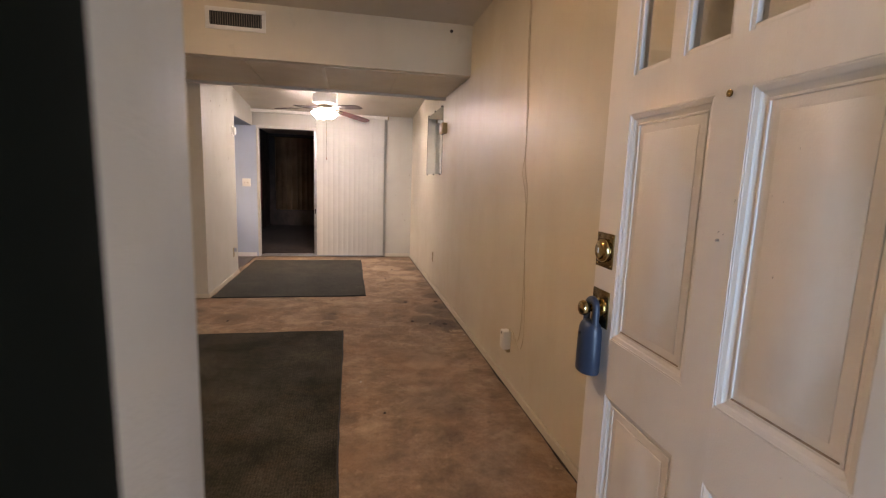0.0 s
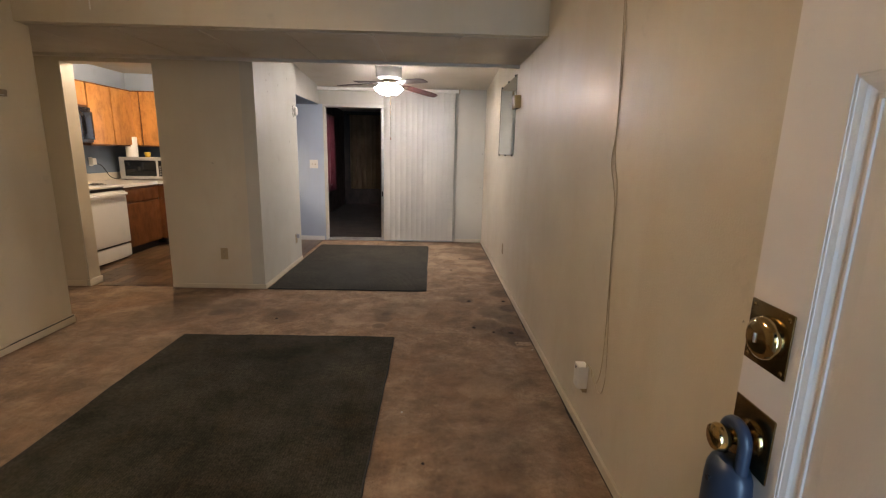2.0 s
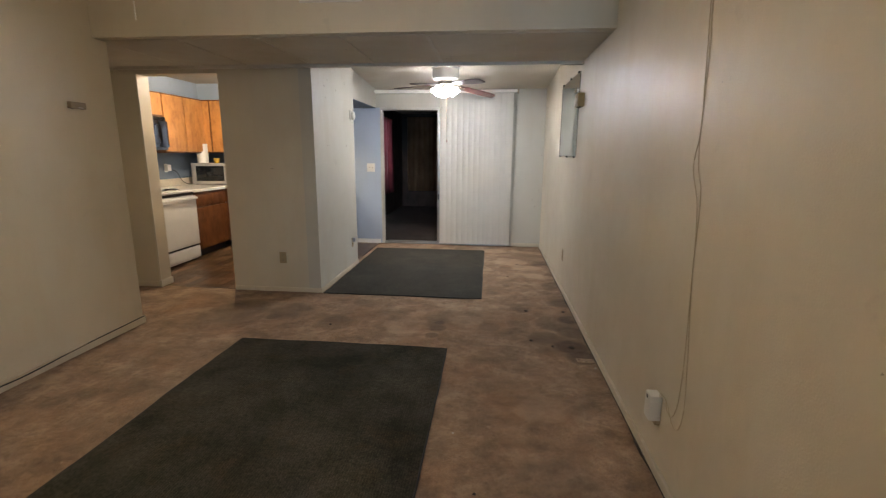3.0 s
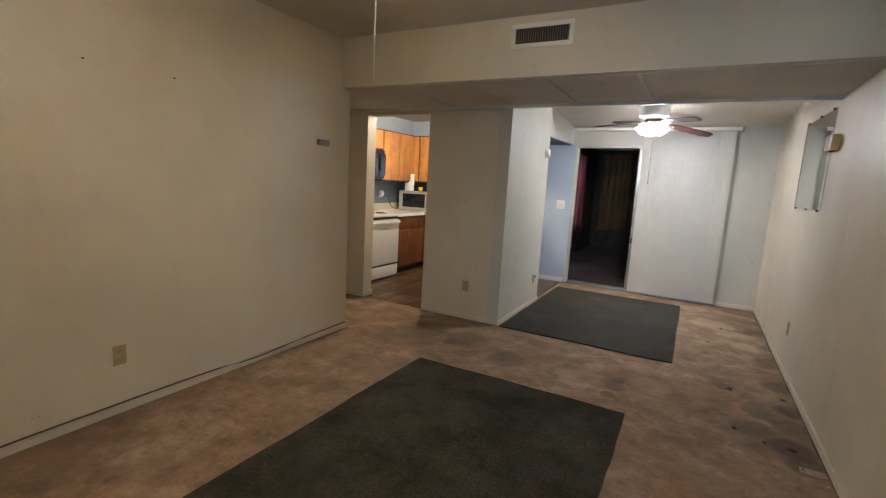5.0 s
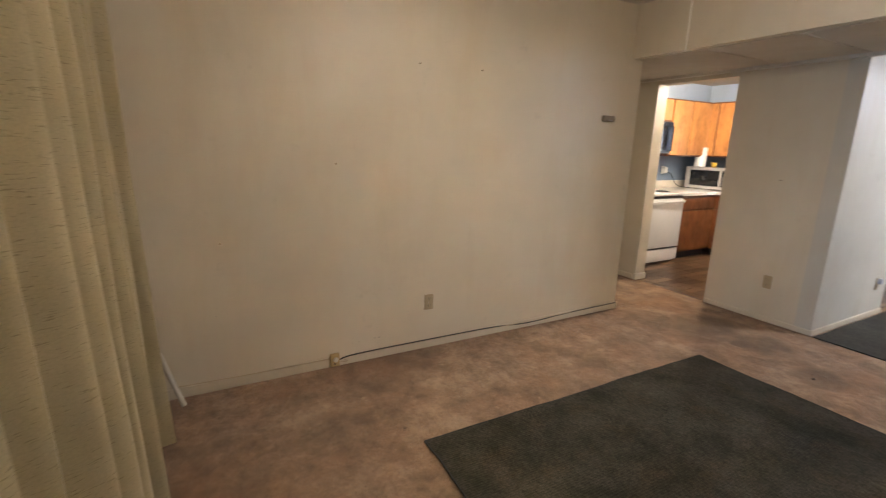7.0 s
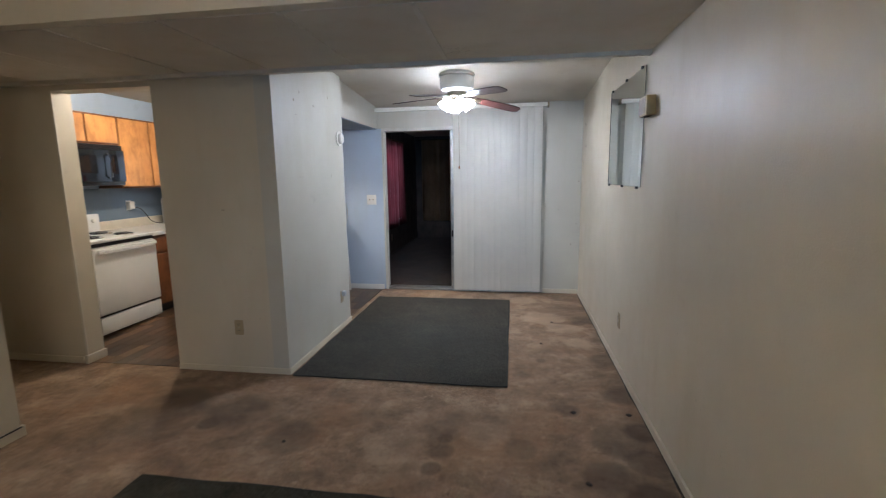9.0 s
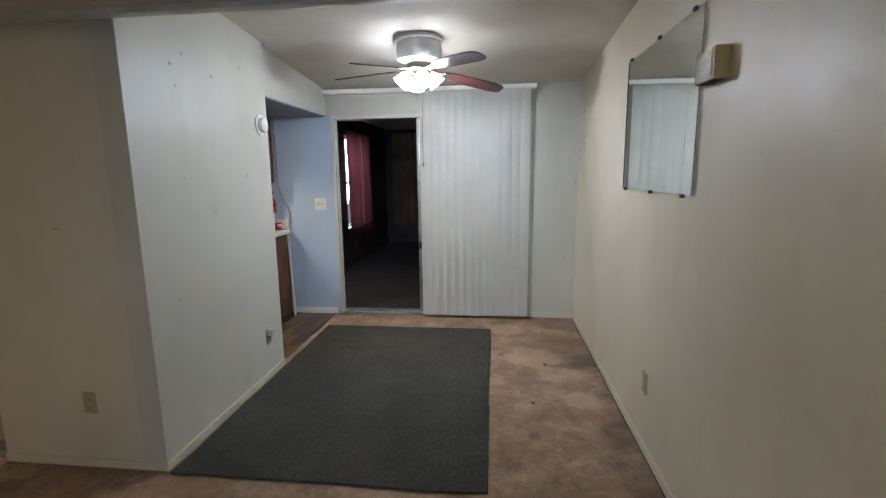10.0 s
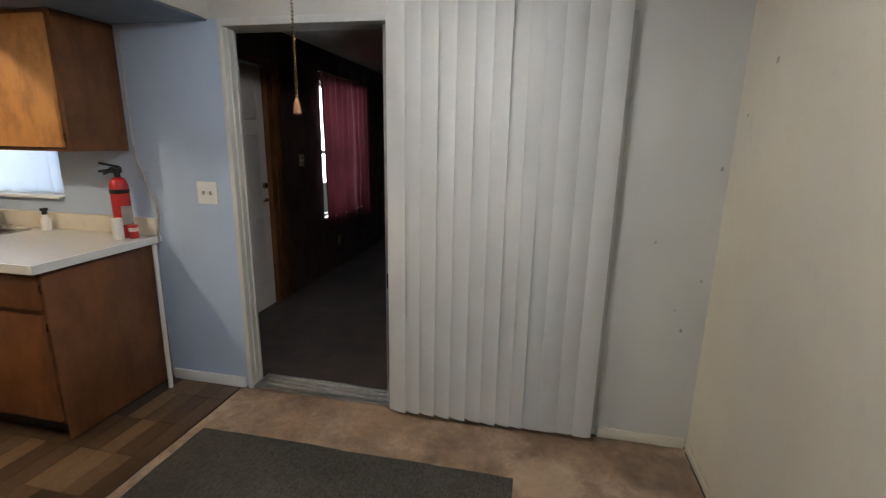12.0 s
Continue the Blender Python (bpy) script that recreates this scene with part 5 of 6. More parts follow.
def worktop():
    w = thing("worktop", (-3.0, 7.7, 0.875), "pale laminate worktop with a cream backsplash", "worktop")
    sx0, sx1, sy0, sy1 = -3.50, -2.80, 7.48, 7.90
    bm = bmesh.new()
    z0, z1 = 0.876, 0.914
    box(bm, -4.318, -3.61, 6.61, 7.998, z0, z1)
    box(bm, -3.61, sx0, 7.345, 7.998, z0, z1)
    box(bm, sx1, -2.30, 7.345, 7.998, z0, z1)
    box(bm, sx0, sx1, 7.345, sy0, z0, z1)
    box(bm, sx0, sx1, sy1, 7.998, z0, z1)
    box(bm, -2.30, -1.955, 7.29, 7.998, z0, z1)
    bmesh.ops.remove_doubles(bm, verts=bm.verts, dist=0.0001)
    part("top", bm, LAMINATE, w, smooth=False)
    bm = bmesh.new()
    box(bm, -4.316, -1.96, 7.975, 7.998, 0.915, 1.015, 0.003)
    part("backsplash", bm, LAMCREAM, w, "cream laminate backsplash")
    bm = bmesh.new()
    box(bm, -4.318, -4.295, 6.615, 7.973, 0.915, 1.015, 0.003)
    part("backsplash", bm, LAMCREAM, w, "cream laminate backsplash")
    bm = bmesh.new()
    box(bm, -2.302, -1.953, 7.284, 7.2895, 0.874, 0.915)
    box(bm, -1.9545, -1.949, 7.284, 7.998, 0.874, 0.915)
    box(bm, -3.604, -2.303, 7.338, 7.3445, 0.874, 0.915)
    box(bm, -3.6095, -3.604, 6.612, 7.3445, 0.874, 0.915)
    part("edge_strip", bm, WHITEPLASTIC, w, "white edge strip", smooth=False)
    k = thing("kitchen_sink", (-3.15, 7.69, 0.91), "stainless steel kitchen sink set in the worktop", "sink")
    bm = bmesh.new()
    for b in ((sx0 - 0.015, sx1 + 0.015, sy0 - 0.015, sy0 + 0.02), (sx0 - 0.015, sx1 + 0.015, sy1 - 0.04, sy1 + 0.015), (sx0 - 0.015, sx0 + 0.02, sy0 + 0.02, sy1 - 0.04), (sx1 - 0.02, sx1 + 0.015, sy0 + 0.02, sy1 - 0.04)):
        box(bm, *b, 0.9145, 0.919, 0.0015)
    part("rim", bm, STEEL, k)
    bm = bmesh.new()
    box(bm, sx0 + 0.01, sx1 - 0.01, sy0 + 0.01, sy1 - 0.03, 0.75, 0.755)
    for b in ((sx0 + 0.01, sx0 + 0.014, sy0 + 0.01, sy1 - 0.03), (sx1 - 0.014, sx1 - 0.01, sy0 + 0.01, sy1 - 0.03), (sx0 + 0.01, sx1 - 0.01, sy0 + 0.01, sy0 + 0.014), (sx0 + 0.01, sx1 - 0.01, sy1 - 0.034, sy1 - 0.03)):
        box(bm, *b, 0.755, 0.914)
    part("bowl", bm, STEEL, k, smooth=False)
    f = thing("kitchen_faucet", (-3.08, 7.90, 0.92), "chrome sink faucet with a swivel spout", "faucet")
    part("base_plate", box(bmesh.new(), -3.19, -2.97, 7.89, 7.945, 0.919, 0.935, 0.005), CHROME, f)
    part("body", lathe(bmesh.new(), [(0.026, 0.934), (0.024, 0.98), (0.030, 0.99), (0.028, 1.02), (0.012, 1.035), (0.0, 1.036)], Matrix.Translation((-3.08, 7.917, 0))), CHROME, f)
    part("spout", cord(bmesh.new(), curve_points([(-3.08, 7.91, 0.975), (-3.08, 7.85, 1.03), (-3.08, 7.76, 1.045), (-3.08, 7.715, 1.01)], 6), 0.011, 12), CHROME, f)
    part("lever", cord(bmesh.new(), [(-3.08, 7.917, 1.03), (-3.05, 7.90, 1.06), (-3.0, 7.88, 1.07)], 0.006), CHROME, f)


worktop()
# strips darker than the blue wall, from backsplash up to the wall cabinets
structure(slab("splash_left", (-4.3185, -4.314, 5.9, 7.97, 1.016, 1.377), SLATE), "slate-blue wall strip under the cabinets", "wall")
structure(slab("splash_back", (-4.31, -3.51, 7.994, 7.9985, 1.016, 1.377), SLATE), "slate-blue wall strip in the kitchen corner", "wall")


def stove():
    s = thing("electric_stove", (-3.95, 6.23, 0), "white freestanding electric stove with coil burners", "stove")
    x0, x1, y0, y1 = -4.30, -3.608, 5.85, 6.606
    part("body", box(bmesh.new(), x0, x1, y0, y1, 0.02, 0.895, 0.004), WHITEENAMEL, s)
    part("cooktop", box(bmesh.new(), x0, x1 + 0.03, y0 - 0.002, y1 + 0.001, 0.896, 0.922, 0.008), WHITEENAMEL, s)
    part("oven_door", box(bmesh.new(), x1 + 0.001, x1 + 0.035, y0 + 0.006, y1 - 0.006, 0.215, 0.845, 0.008), WHITEENAMEL, s, "white oven door")
    part("vent_gap", box(bmesh.new(), x1 - 0.01, x1 + 0.012, y0 + 0.01, y1 - 0.01, 0.856, 0.888), BLACK, s, smooth=False)
    h = part("oven_handle", box(bmesh.new(), x1 + 0.052, x1 + 0.078, y0 + 0.03, y1 - 0.03, 0.80, 0.832, 0.010), WHITEENAMEL, s, "white bar handle")
    for y in (y0 + 0.05, y1 - 0.05):
        part("handle_post", box(bmesh.new(), x1 + 0.034, x1 + 0.056, y - 0.014, y + 0.014, 0.803, 0.829, 0.003), WHITEENAMEL, h)
    part("drawer_gap", box(bmesh.new(), x1 + 0.0005, x1 + 0.012, y0 + 0.008, y1 - 0.008, 0.192, 0.212), BLACK, s, smooth=False)
    part("storage_drawer", box(bmesh.new(), x1 + 0.001, x1 + 0.030, y0 + 0.006, y1 - 0.006, 0.035, 0.188, 0.008), WHITEENAMEL, s, "white storage drawer")
    part("plinth", box(bmesh.new(), x0 + 0.03, x1 - 0.03, y0 + 0.02, y1 - 0.02, 0.0, 0.019), BLACK, s, smooth=False)
    bm = bmesh.new()
    box(bm, x0, x0 + 0.075, y0, y1, 0.9225, 1.115, 0.012)
    g = part("backguard", bm, WHITEENAMEL, s, "white control panel")
    for y in (y0 + 0.08, y0 + 0.17, y1 - 0.17, y1 - 0.08):
        M = Matrix.Translation((x0 + 0.0755, y, 1.045)) @ Matrix.Rotation(radians(90), 4, "Y")
        part("control_knob", lathe(bmesh.new(), [(0.024, 0), (0.022, 0.012), (0.018, 0.022), (0.0, 0.0225)], M, 16), WHITEPLASTIC, g)
    part("clock_panel", box(bmesh.new(), x0 + 0.0752, x0 + 0.078, 6.14, 6.32, 1.015, 1.075, 0.001), BLACKGLOSS, g)
    for y, x, r in ((6.04, -3.78, 0.095), (6.42, -3.78, 0.075), (6.04, -4.06, 0.075), (6.42, -4.06, 0.095)):
        pan = part("drip_pan", lathe(bmesh.new(), [(r + 0.018, 0.9225), (r + 0.014, 0.9265), (r, 0.9235), (0.0, 0.923)], Matrix.Translation((x, y, 0)), 28), CHROME, s)
        pts = [(x + (0.012 + (r - 0.016) * q / 90) * math.cos(q * 0.28), y + (0.012 + (r - 0.016) * q / 90) * math.sin(q * 0.28), 0.933) for q in range(91)]
        part("coil", cord(bmesh.new(), pts, 0.0055, 6), BLACK, pan, "black heating coil")


stove()


def range_hood():
    h = thing("over_range_microwave", (-4.12, 6.35, 1.41), "black over-the-range microwave with a glossy door", "microwave")
    x0, x1, y0, y1, z0, z1 = -4.31, -3.97, 5.977, 6.734, 1.415, 1.83
    part("body", box(bmesh.new(), x0, x1, y0, y1, z0, z1, 0.005), BLACK, h)
    d = part("door", box(bmesh.new(), x1 + 0.001, x1 + 0.028, y0 + 0.004, y1 - 0.19, z0 + 0.035, z1 - 0.055, 0.008), BLACKGLOSS, h, "glossy black door")
    part("handle", cord(bmesh.new(), [(x1 + 0.028, y1 - 0.215, z0 + 0.07), (x1 + 0.055, y1 - 0.215, z0 + 0.09), (x1 + 0.055, y1 - 0.215, z1 - 0.11), (x1 + 0.028, y1 - 0.215, z1 - 0.09)], 0.009, 10), BLACK, d)
    part("keypad", box(bmesh.new(), x1 + 0.001, x1 + 0.024, y1 - 0.186, y1 - 0.006, z0 + 0.035, z1 - 0.055, 0.004), BLACKGLOSS, h)
    for k in range(7):
        part("vent_slat", box(bmesh.new(), x1 + 0.001, x1 + 0.008, y0 + 0.02, y1 - 0.02, z1 - 0.048 + k * 0.006, z1 - 0.045 + k * 0.006), BLACK, h, smooth=False)


range_hood()


def counter_microwave():
    m = thing("countertop_microwave", (-4.0, 7.72, 0.914), "silver and black countertop microwave in the corner", "microwave")
    M = Matrix.Translation((-3.905, 7.72, 0.914)) @ Matrix.Rotation(radians(8), 4, "Z")

    def put(nm, b, mat, par, label="", bev=0.005):
        bm = box(bmesh.new(), *b, bev)
        bmesh.ops.transform(bm, matrix=M, verts=bm.verts)
        return part(nm, bm, mat, par, label)

    put("case", (-0.31, 0.31, -0.20, 0.21, 0.015, 0.315), BLACK, m, "black case", 0.006)
    put("front_frame", (-0.31, 0.31, -0.222, -0.2008, 0.012, 0.318), SILVER, m, "silver front", 0.008)
    put("door_glass", (-0.240, 0.165, -0.2245, -0.2224, 0.055, 0.275), BLACKGLOSS, m, "black door glass", 0.001)
    k = put("keypad", (0.195, 0.295, -0.2245, -0.2224, 0.055, 0.275), BLACK, m, "black keypad", 0.001)
    put("display", (0.205, 0.285, -0.2256, -0.2247, 0.225, 0.262), BLACKGLOSS, k, "", 0.0)
    for r in range(4):
        for q in range(3):
            put("button", (0.208 + q * 0.027, 0.228 + q * 0.027, -0.2262, -0.2247, 0.075 + r * 0.034, 0.097 + r * 0.034), STEEL, k, "", 0.0)
    for x in (-0.27, 0.27):
        for y in (-0.16, 0.17):
            put("foot", (x - 0.015, x + 0.015, y - 0.015, y + 0.015, 0.0005, 0.0148), BLACK, m, "", 0.0)
    t = thing("paper_towel_roll", (-4.05, 7.565, 1.23), "white paper towel roll standing on the microwave", "paper towel")
    part("roll", lathe(bmesh.new(), [(0.018, 1.2325), (0.070, 1.2325), (0.076, 1.238), (0.076, 1.505), (0.072, 1.51), (0.018, 1.51)], Matrix.Translation((-4.05, 7.565, 0)), 28), PAPER, t)
    part("core", lathe(bmesh.new(), [(0.0175, 1.2325), (0.0175, 1.509), (0.0, 1.5095)], Matrix.Translation((-4.05, 7.565, 0)), 16), TANPLASTIC, t)
    t = thing("yellow_cup", (-3.84, 7.575, 1.23), "small yellow plastic cup on the microwave", "cup")
    part("cup", lathe(bmesh.new(), [(0.030, 1.2325), (0.042, 1.295), (0.040, 1.2955), (0.029, 1.238), (0.0, 1.2375)], Matrix.Translation((-3.84, 7.575, 0)), 24), YELLOW, t)
    part("lid", lathe(bmesh.new(), [(0.044, 1.2958), (0.044, 1.302), (0.0, 1.303)], Matrix.Translation((-3.84, 7.575, 0)), 24), YELLOW, t)


counter_microwave()
o = plate("wall_outlet", (-4.3125, 7.10, 1.17), "+x", "white kitchen outlet with a plugged-in cord", "outlet", WHITEPLASTIC)
part("plug", box(bmesh.new(), -4.306, -4.255, 7.065, 7.135, 1.13, 1.215, 0.006), WHITEPLASTIC, o, "white plug")
part("power_cord", cord(bmesh.new(), curve_points([(-4.27, 7.12, 1.15), (-4.26, 7.22, 1.12), (-4.26, 7.29, 1.05), (-4.26, 7.36, 0.97), (-4.24, 7.42, 0.935), (-4.20, 7.47, 0.925)], 8), 0.005, 8), DARKWIRE, o, "black power cord")


def extinguisher(x, y, z, h, label, hung=False):
    """A small dry-powder extinguisher: red bottle, black valve, paper label."""
    e = thing("fire_extinguisher", (x, y, z), label, "fire extinguisher")
    T = Matrix.Translation((x, y, z))
    r = 0.046
    part("cylinder", lathe(bmesh.new(), [(r * 0.85, 0), (r, 0.008), (r, h * 0.68), (r * 0.8, h * 0.75), (r * 0.42, h * 0.79), (0, h * 0.795)], T, 28), REDPAINT, e, "glossy red cylinder")
    part("valve", lathe(bmesh.new(), [(0.016, h * 0.785), (0.016, h * 0.86), (0.022, h * 0.87), (0.022, h * 0.90), (0, h * 0.905)], T, 16), BLACK, e)
    turn = T @ Matrix.Rotation(radians(-50), 4, "Z")
    bm = box(bmesh.new(), -0.014, 0.014, -0.034, 0.026, h * 0.84, h * 0.915, 0.006)
    bmesh.ops.transform(bm, matrix=turn, verts=bm.verts)
    part("valve_block", bm, BLACK, e, "black valve block")
    for nm, rise, z0, reach in (("black carrying lever", -10, 0.895, 0.085), ("black squeeze lever", 14, 0.925, 0.080)):
        bm = box(bmesh.new(), -0.013, 0.013, -reach, 0.02, -0.007, 0.007, 0.005)
        bmesh.ops.transform(bm, matrix=turn @ Matrix.Translation((0, 0, h * z0)) @ Matrix.Rotation(radians(-rise), 4, "X"), verts=bm.verts)
        part("lever", bm, BLACK, e, nm)
    part("nozzle", tube(bmesh.new(), (x - 0.01, y - 0.015, z + h * 0.87), (x - 0.035, y - 0.055, z + h * 0.84), 0.008, 0.012, 12), BLACK, e)
    lab = [(r + 0.0008, h * 0.18), (r + 0.0008, h * 0.42)]
    bm = bmesh.new()
    a0, a1, n = radians(-50), radians(25), 12
    ring = [[bm.verts.new((rr * math.cos(a0 + (a1 - a0) * q / n), rr * math.sin(a0 + (a1 - a0) * q / n), hh)) for q in range(n + 1)] for rr, hh in lab]
    for q in range(n):
        bm.faces.new((ring[0][q], ring[0][q + 1], ring[1][q + 1], ring[1][q]))
    bmesh.ops.solidify(bm, geom=bm.faces[:], thickness=0.0004)
    bmesh.ops.transform(bm, matrix=T, verts=bm.verts)
    part("label", bm, LABEL, e, "pale paper label with unreadable print")
    part("strap", lathe(bmesh.new(), [(r + 0.0005, h * 0.58), (r + 0.0022, h * 0.585), (r + 0.0022, h * 0.63), (r + 0.0005, h * 0.635)], T, 28), BLACK, e)
    return e


extinguisher(-2.095, 7.905, 0.9145, 0.43, "red fire extinguisher standing on the worktop end")
x = extinguisher(-1.54, 6.728, 1.45, 0.52, "red fire extinguisher hung on the end of the pier wall")
part("wall_bracket", box(bmesh.new(), -1.56, -1.52, 6.671, 6.683, 1.52, 1.85, 0.003), BLACK, x, "black wall bracket")
t = thing("candle", (-2.068, 7.835, 0.914), "white pillar candle beside the extinguisher", "candle")
part("wax", lathe(bmesh.new(), [(0.026, 0.9145), (0.027, 0.92), (0.027, 1.03), (0.022, 1.034), (0.0, 1.028)], Matrix.Translation((-2.068, 7.835, 0)), 24), WHITEPLASTIC, t)
t = thing("red_can", (-2.022, 7.89, 0.914), "small red and white can on the worktop", "can")
part("can", lathe(bmesh.new(), [(0.022, 0.9145), (0.024, 0.918), (0.024, 0.985), (0.022, 0.99), (0.0, 0.989)], Matrix.Translation((-2.022, 7.89, 0)), 20), REDPAINT, t)
part("label", lathe(bmesh.new(), [(0.0243, 0.955), (0.0246, 0.956), (0.0246, 0.975), (0.0243, 0.976)], Matrix.Translation((-2.022, 7.89, 0)), 20), LABEL, t)
t = thing("soap_bottle", (-2.68, 7.92, 0.914), "clear soap pump bottle with a black top by the sink", "soap bottle")
part("bottle", lathe(bmesh.new(), [(0.024, 0.9145), (0.026, 0.92), (0.026, 0.985), (0.014, 1.0), (0.012, 1.01), (0.0, 1.011)], Matrix.Translation((-2.68, 7.925, 0)), 20), WHITEPLASTIC, t)
part("pump", lathe(bmesh.new(), [(0.014, 1.011), (0.014, 1.03), (0.020, 1.035), (0.020, 1.05), (0.0, 1.052)], Matrix.Translation((-2.68, 7.925, 0)), 16), BLACK, t)

t = thing("white_pipe", (-1.93, 7.9, 0), "white plastic pipe leaning by the end cabinet", "pipe")
part("pipe", tube(bmesh.new(), (-1.905, 7.885, 0.0), (-1.962, 7.955, 0.868), 0.013, 0.013, 14), WHITEPLASTIC, t)
t = thing("grey_cord", (-2.0, 7.98, 0.9), "grey cord running down the blue wall", "cord")
part("cord", cord(bmesh.new(), curve_points([(-2.045, 7.985, 2.02), (-2.045, 7.985, 1.45), (-2.02, 7.985, 1.30), (-1.95, 7.985, 1.12), (-1.935, 7.985, 1.02), (-1.945, 7.98, 0.93), (-1.965, 7.97, 0.80)], 8), 0.006, 8), ALU, t)
t = thing("waste_bin", (-3.60, 5.69, 0), "white lidded plastic bin by the kitchen doorway", "bin")
part("bucket", lathe(bmesh.new(), [(0.10, 0.0), (0.105, 0.01), (0.125, 0.26), (0.128, 0.265), (0.0, 0.266)], Matrix.Translation((-3.60, 5.69, 0)), 28), WHITEPLASTIC, t)
part("lid", lathe(bmesh.new(), [(0.135, 0.2665), (0.137, 0.285), (0.12, 0.30), (0.0, 0.303)], Matrix.Translation((-3.60, 5.69, 0)), 28), WHITEPLASTIC, t, "white lid")

t = thing("bare_bulb", (-2.9, 6.3, 2.42), "bare warm bulb in a porcelain ceiling holder", "light bulb")
part("holder", lathe(bmesh.new(), [(0.055, 2.4195), (0.055, 2.395), (0.035, 2.37), (0.025, 2.345), (0.0, 2.344)], Matrix.Translation((-2.9, 6.3, 0)), 24), WHITEENAMEL, t)
part("bulb", lathe(bmesh.new(), [(0.013, 2.343), (0.016, 2.325), (0.030, 2.29), (0.032, 2.27), (0.024, 2.25), (0.0, 2.243)], Matrix.Translation((-2.9, 6.3, 0)), 20), KITGLOW, t, "glowing bulb")

# door edges, wall marks: filler patches on the pier and tape marks
for y, z, w, h in ((5.675, 2.054, 0.024, 0.020), (5.775, 2.124, 0.014, 0.022), (6.027, 2.057, 0.022, 0.020), (6.34, 2.17, 0.012, 0.030), (5.709, 1.473, 0.020, 0.006), (5.76, 1.476, 0.014, 0.005),
                   (6.34, 1.482, 0.012, 0.030), (5.563, 0.834, 0.016, 0.008), (5.703, 1.949, 0.014, 0.012)):
    t = thing("filler_mark", (-1.459, y, z), "small grey filler smear on the pier wall", "wall mark", "marks on the pier")
    M = Matrix.Translation((-1.4596, y, z)) @ Matrix.Rotation(radians(90), 4, "Y")
    bm = lathe(bmesh.new(), [(0.5, 0.0), (0.42, 0.0006), (0.0, 0.0008)], None, 14)
    for v in bm.verts:
        v.co = Vector((v.co.x * h * (1 + 0.5 * noise.noise((v.co.x * 3, v.co.y * 3, y * 9))), v.co.y * w * (1 + 0.5 * noise.noise((v.co.y * 3, v.co.x * 3, z * 9))), v.co.z))
    bmesh.ops.transform(bm, matrix=M, verts=bm.verts)
    part("smear", bm, MARK, t)
t = thing("filler_mark", (-1.896, 5.339, 1.243), "short dark scratch on the pier front", "wall mark", "marks on the pier")
part("smear", box(bmesh.new(), -1.910, -1.882, 5.3385, 5.3397, 1.240, 1.246, 0.0004), MARK, t, smooth=False)
for x, z, w in ((0.97, 1.38, 0.012), (0.955, 0.87, 0.008), (0.739, 1.04, 0.008), (0.90, 0.62, 0.012), (0.86, 0.72, 0.007)):
    t = thing("scuff", (x, 7.999, z), "small grey scuff on the back wall corner", "wall mark", "scuffs on the back wall")
    part("smear", box(bmesh.new(), x - w / 2, x + w / 2, 7.9985, 7.9997, z - w * 0.7, z + w * 0.7, 0.0004), MARK, t, smooth=False)
for y, z, w in ((7.78, 2.02, 0.018), (7.72, 1.78, 0.014), (7.9, 1.6, 0.010)):
    t = thing("scuff", (0.999, y, z), "small grey scuff on the party wall", "wall mark", "scuffs on the party wall")
    part("smear", box(bmesh.new(), 0.9985, 0.9997, y - w / 2, y + w / 2, z - w * 0.8, z + w * 0.8, 0.0004), MARK, t, smooth=False)

# dirty gap where the carpet has shrunk from the party wall
bm = bmesh.new()
random.seed(4)
ys = np.linspace(1.7, 7.95, 90)
rows_v = []
for y in ys:
    w = 0.0002 + 0.020 * max(0.0, noise.noise((y * 3.1, 0.0, 7.0)) - 0.08) + 0.0015 * random.random() + (0.010 if 5.5 < y < 6.6 else 0.0) * abs(noise.noise((y * 5.0, 2.0, 1.0)))
    rows_v.append((bm.verts.new((0.9855, y, 0.0085)), bm.verts.new((0.984 - w, y, 0.0075)), bm.verts.new((0.984 - w, y, 0.0)), bm.verts.new((0.9855, y, 0.0))))
for a, b in zip(rows_v, rows_v[1:]):
    for q in range(4):
        bm.faces.new((a[q], a[(q + 1) % 4], b[(q + 1) % 4], b[q]))
structure(part("carpet_edge", bm, GRIME), "dark dirty carpet edge along the party wall", "carpet edge")

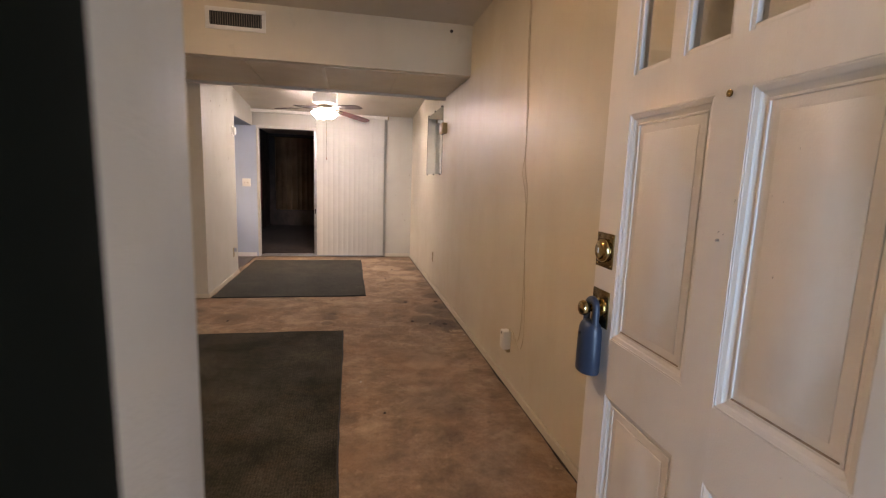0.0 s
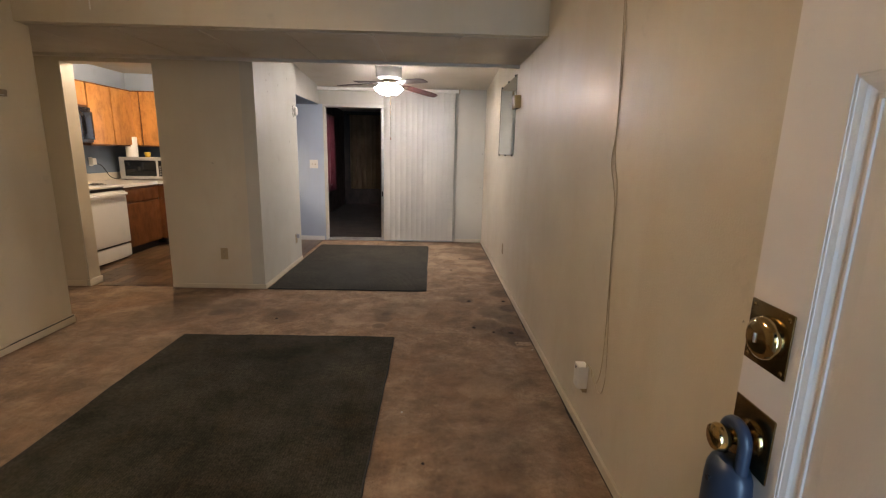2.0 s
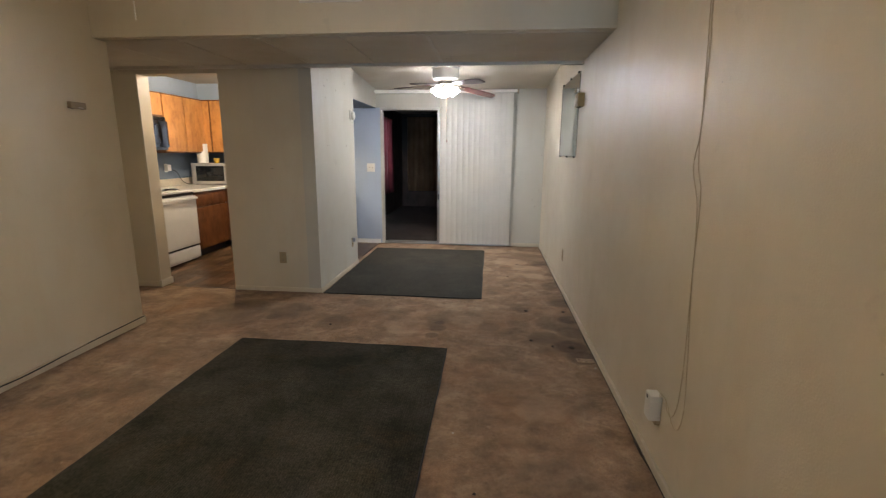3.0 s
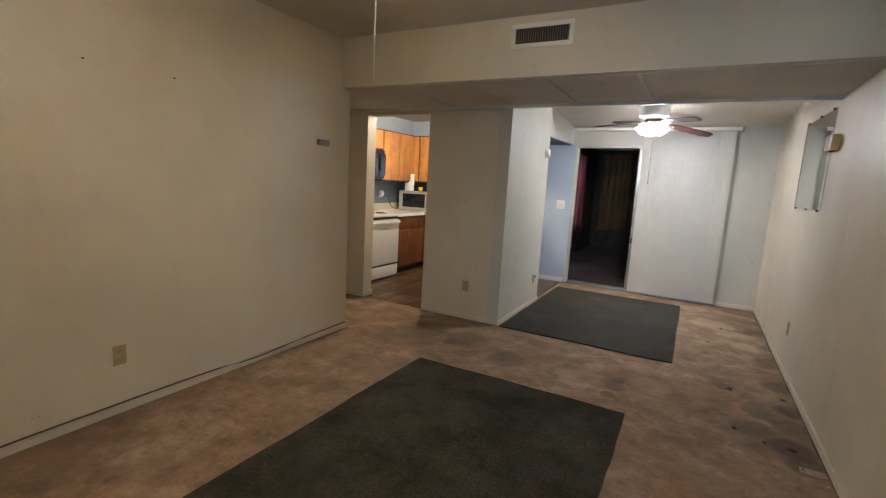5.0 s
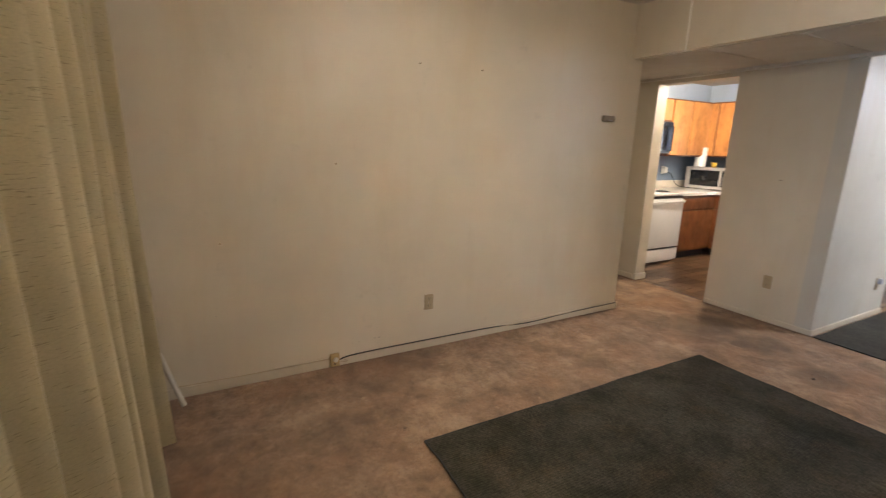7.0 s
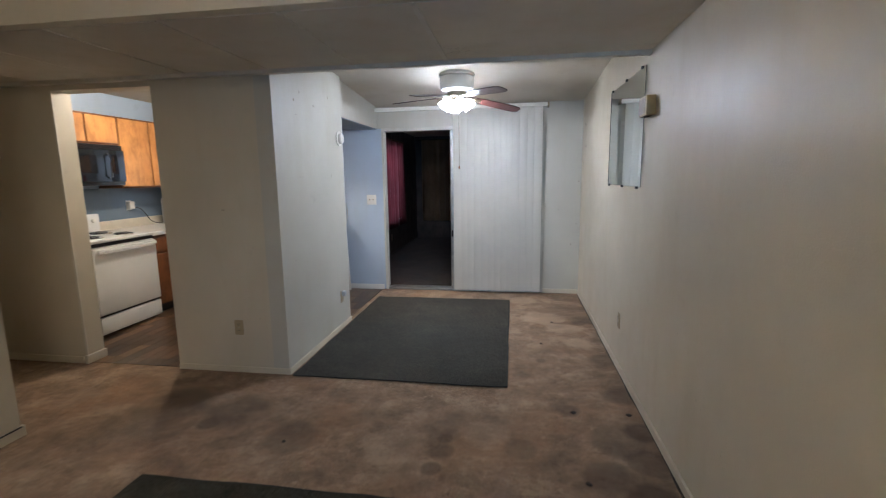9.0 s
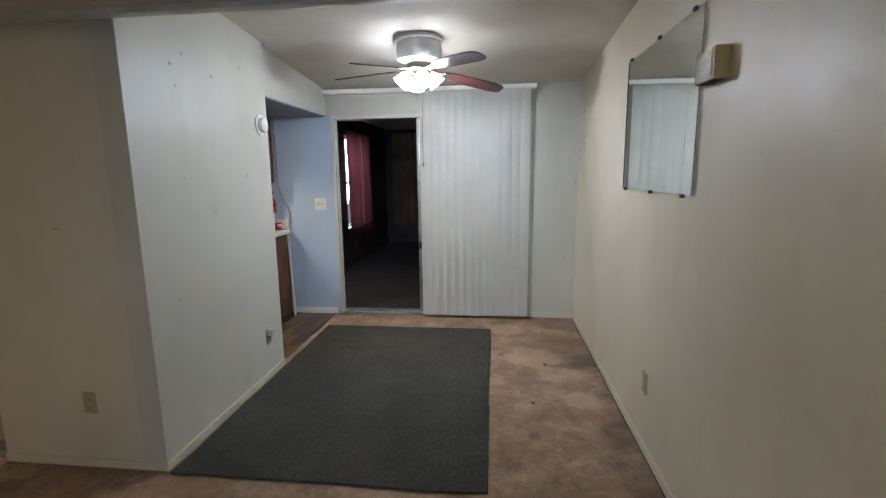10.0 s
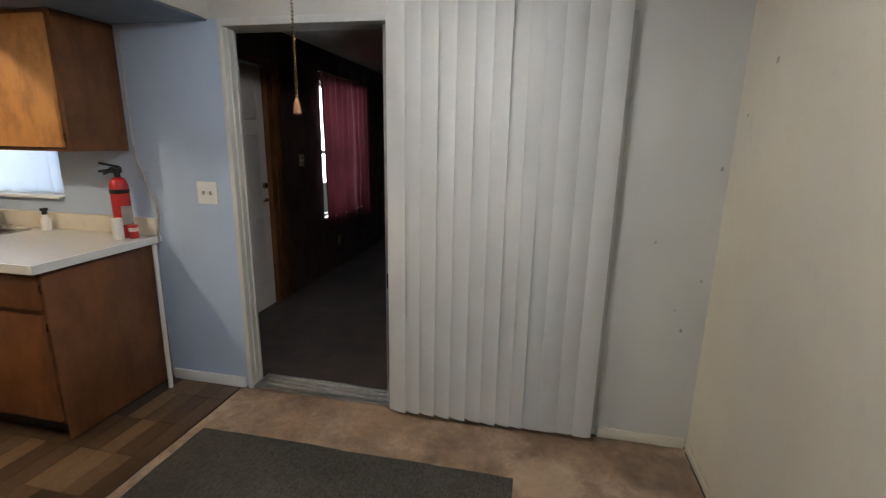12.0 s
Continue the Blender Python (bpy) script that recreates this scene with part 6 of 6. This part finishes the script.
# dents and debris pressed into the carpet
random.seed(11)
for x, y, r in ((0.58, 5.02, 0.022), (0.91, 5.03, 0.020), (0.57, 4.34, 0.018), (0.59, 6.81, 0.014), (0.72, 4.25, 0.016), (0.45, 6.2, 0.012), (0.86, 4.24, 0.03), (-1.07, 4.49, 0.014), (0.194, 2.671, 0.009), (0.87, 4.03, 0.012)):
    t = thing("carpet_scrap", (x, y, 0), "dark scrap pressed into the carpet", "debris", "scraps on the carpet")
    bm = bmesh.new()
    pts = [(x + r * random.uniform(0.6, 1.2) * math.cos(a), y + r * random.uniform(0.5, 1.0) * math.sin(a)) for a in np.linspace(0, 2 * math.pi, 9)[:-1]]
    lo = [bm.verts.new((px, py, 0.0)) for px, py in pts]
    hi = [bm.verts.new((px * 0.7 + x * 0.3, py * 0.7 + y * 0.3, 0.007)) for px, py in pts]
    bm.faces.new(hi)
    for q in range(8):
        bm.faces.new((lo[q], lo[(q + 1) % 8], hi[(q + 1) % 8], hi[q]))
    part("scrap", bm, GRIME, t)

# pale crumbs of paint and lint
for x, y, s in ((0.90, 4.01, 0.014), (0.96, 3.92, 0.010), (0.069, 3.09, 0.010)):
    t = thing("paint_crumb", (x, y, 0), "pale crumb of paint lying on the floor", "debris", "pale crumbs on the floor")
    bm = box(bmesh.new(), x - s / 2, x + s / 2, y - s * 0.35, y + s * 0.35, 0.0, 0.006, 0.0015)
    part("crumb", bm, TRIM, t)

t = thing("carpet_remnant", (0.905, 4.02, 0), "small pale square of carpet lying against the party wall", "carpet scrap")
part("square", box(bmesh.new(), 0.855, 0.975, 3.99, 4.055, 0.0, 0.006, 0.002), plain("pale_scrap", (0.42, 0.30, 0.20), 0.95, 0.0, 0.4, 60, 0.3), t)

# ---- kitchen floor: printed vinyl bricks ----
floor_k = structure(slab("floor_kitchen", (-4.32, -1.502, 5.36, 7.999, -0.019, -0.003), VINYLBASE), "brown vinyl kitchen floor in a brick pattern", "floor")
TL, TW = 0.26, 0.10


def brick_mesh(length):
    return mesh_of("vinyl_brick", box(bmesh.new(), 0.0015, TW - 0.0015, 0.0015, length - 0.0015, -0.003, 0.0), VINYL)


whole = brick_mesh(TL)
rest = bmesh.new()
near = 0
for j in range(int((4.40 - 1.504) / TW) + 1):
    x = -1.504 - (j + 1) * TW
    y = 5.365 - (0.5 * TL if j % 2 else 0.13)
    while y < 7.99:
        a, b = max(y, 5.365), min(y + TL, 7.995)
        if b - a > 0.02 and x > -3.85 and not (x < -2.0 and y > 7.45):
            if abs(b - a - TL) < 0.001 and near < 290:
                ob = new("vinyl_brick", whole)
                ob.location = (x, a, 0.0)
                ob.parent = floor_k
                near += 1
            else:
                box(rest, x + 0.0015, x + TW - 0.0015, a + 0.0015, b - 0.0015, -0.003, 0.0)
        y += TL
tagged(part("vinyl_brick_cuts", rest, VINYL, floor_k, smooth=False), kind="stuff")
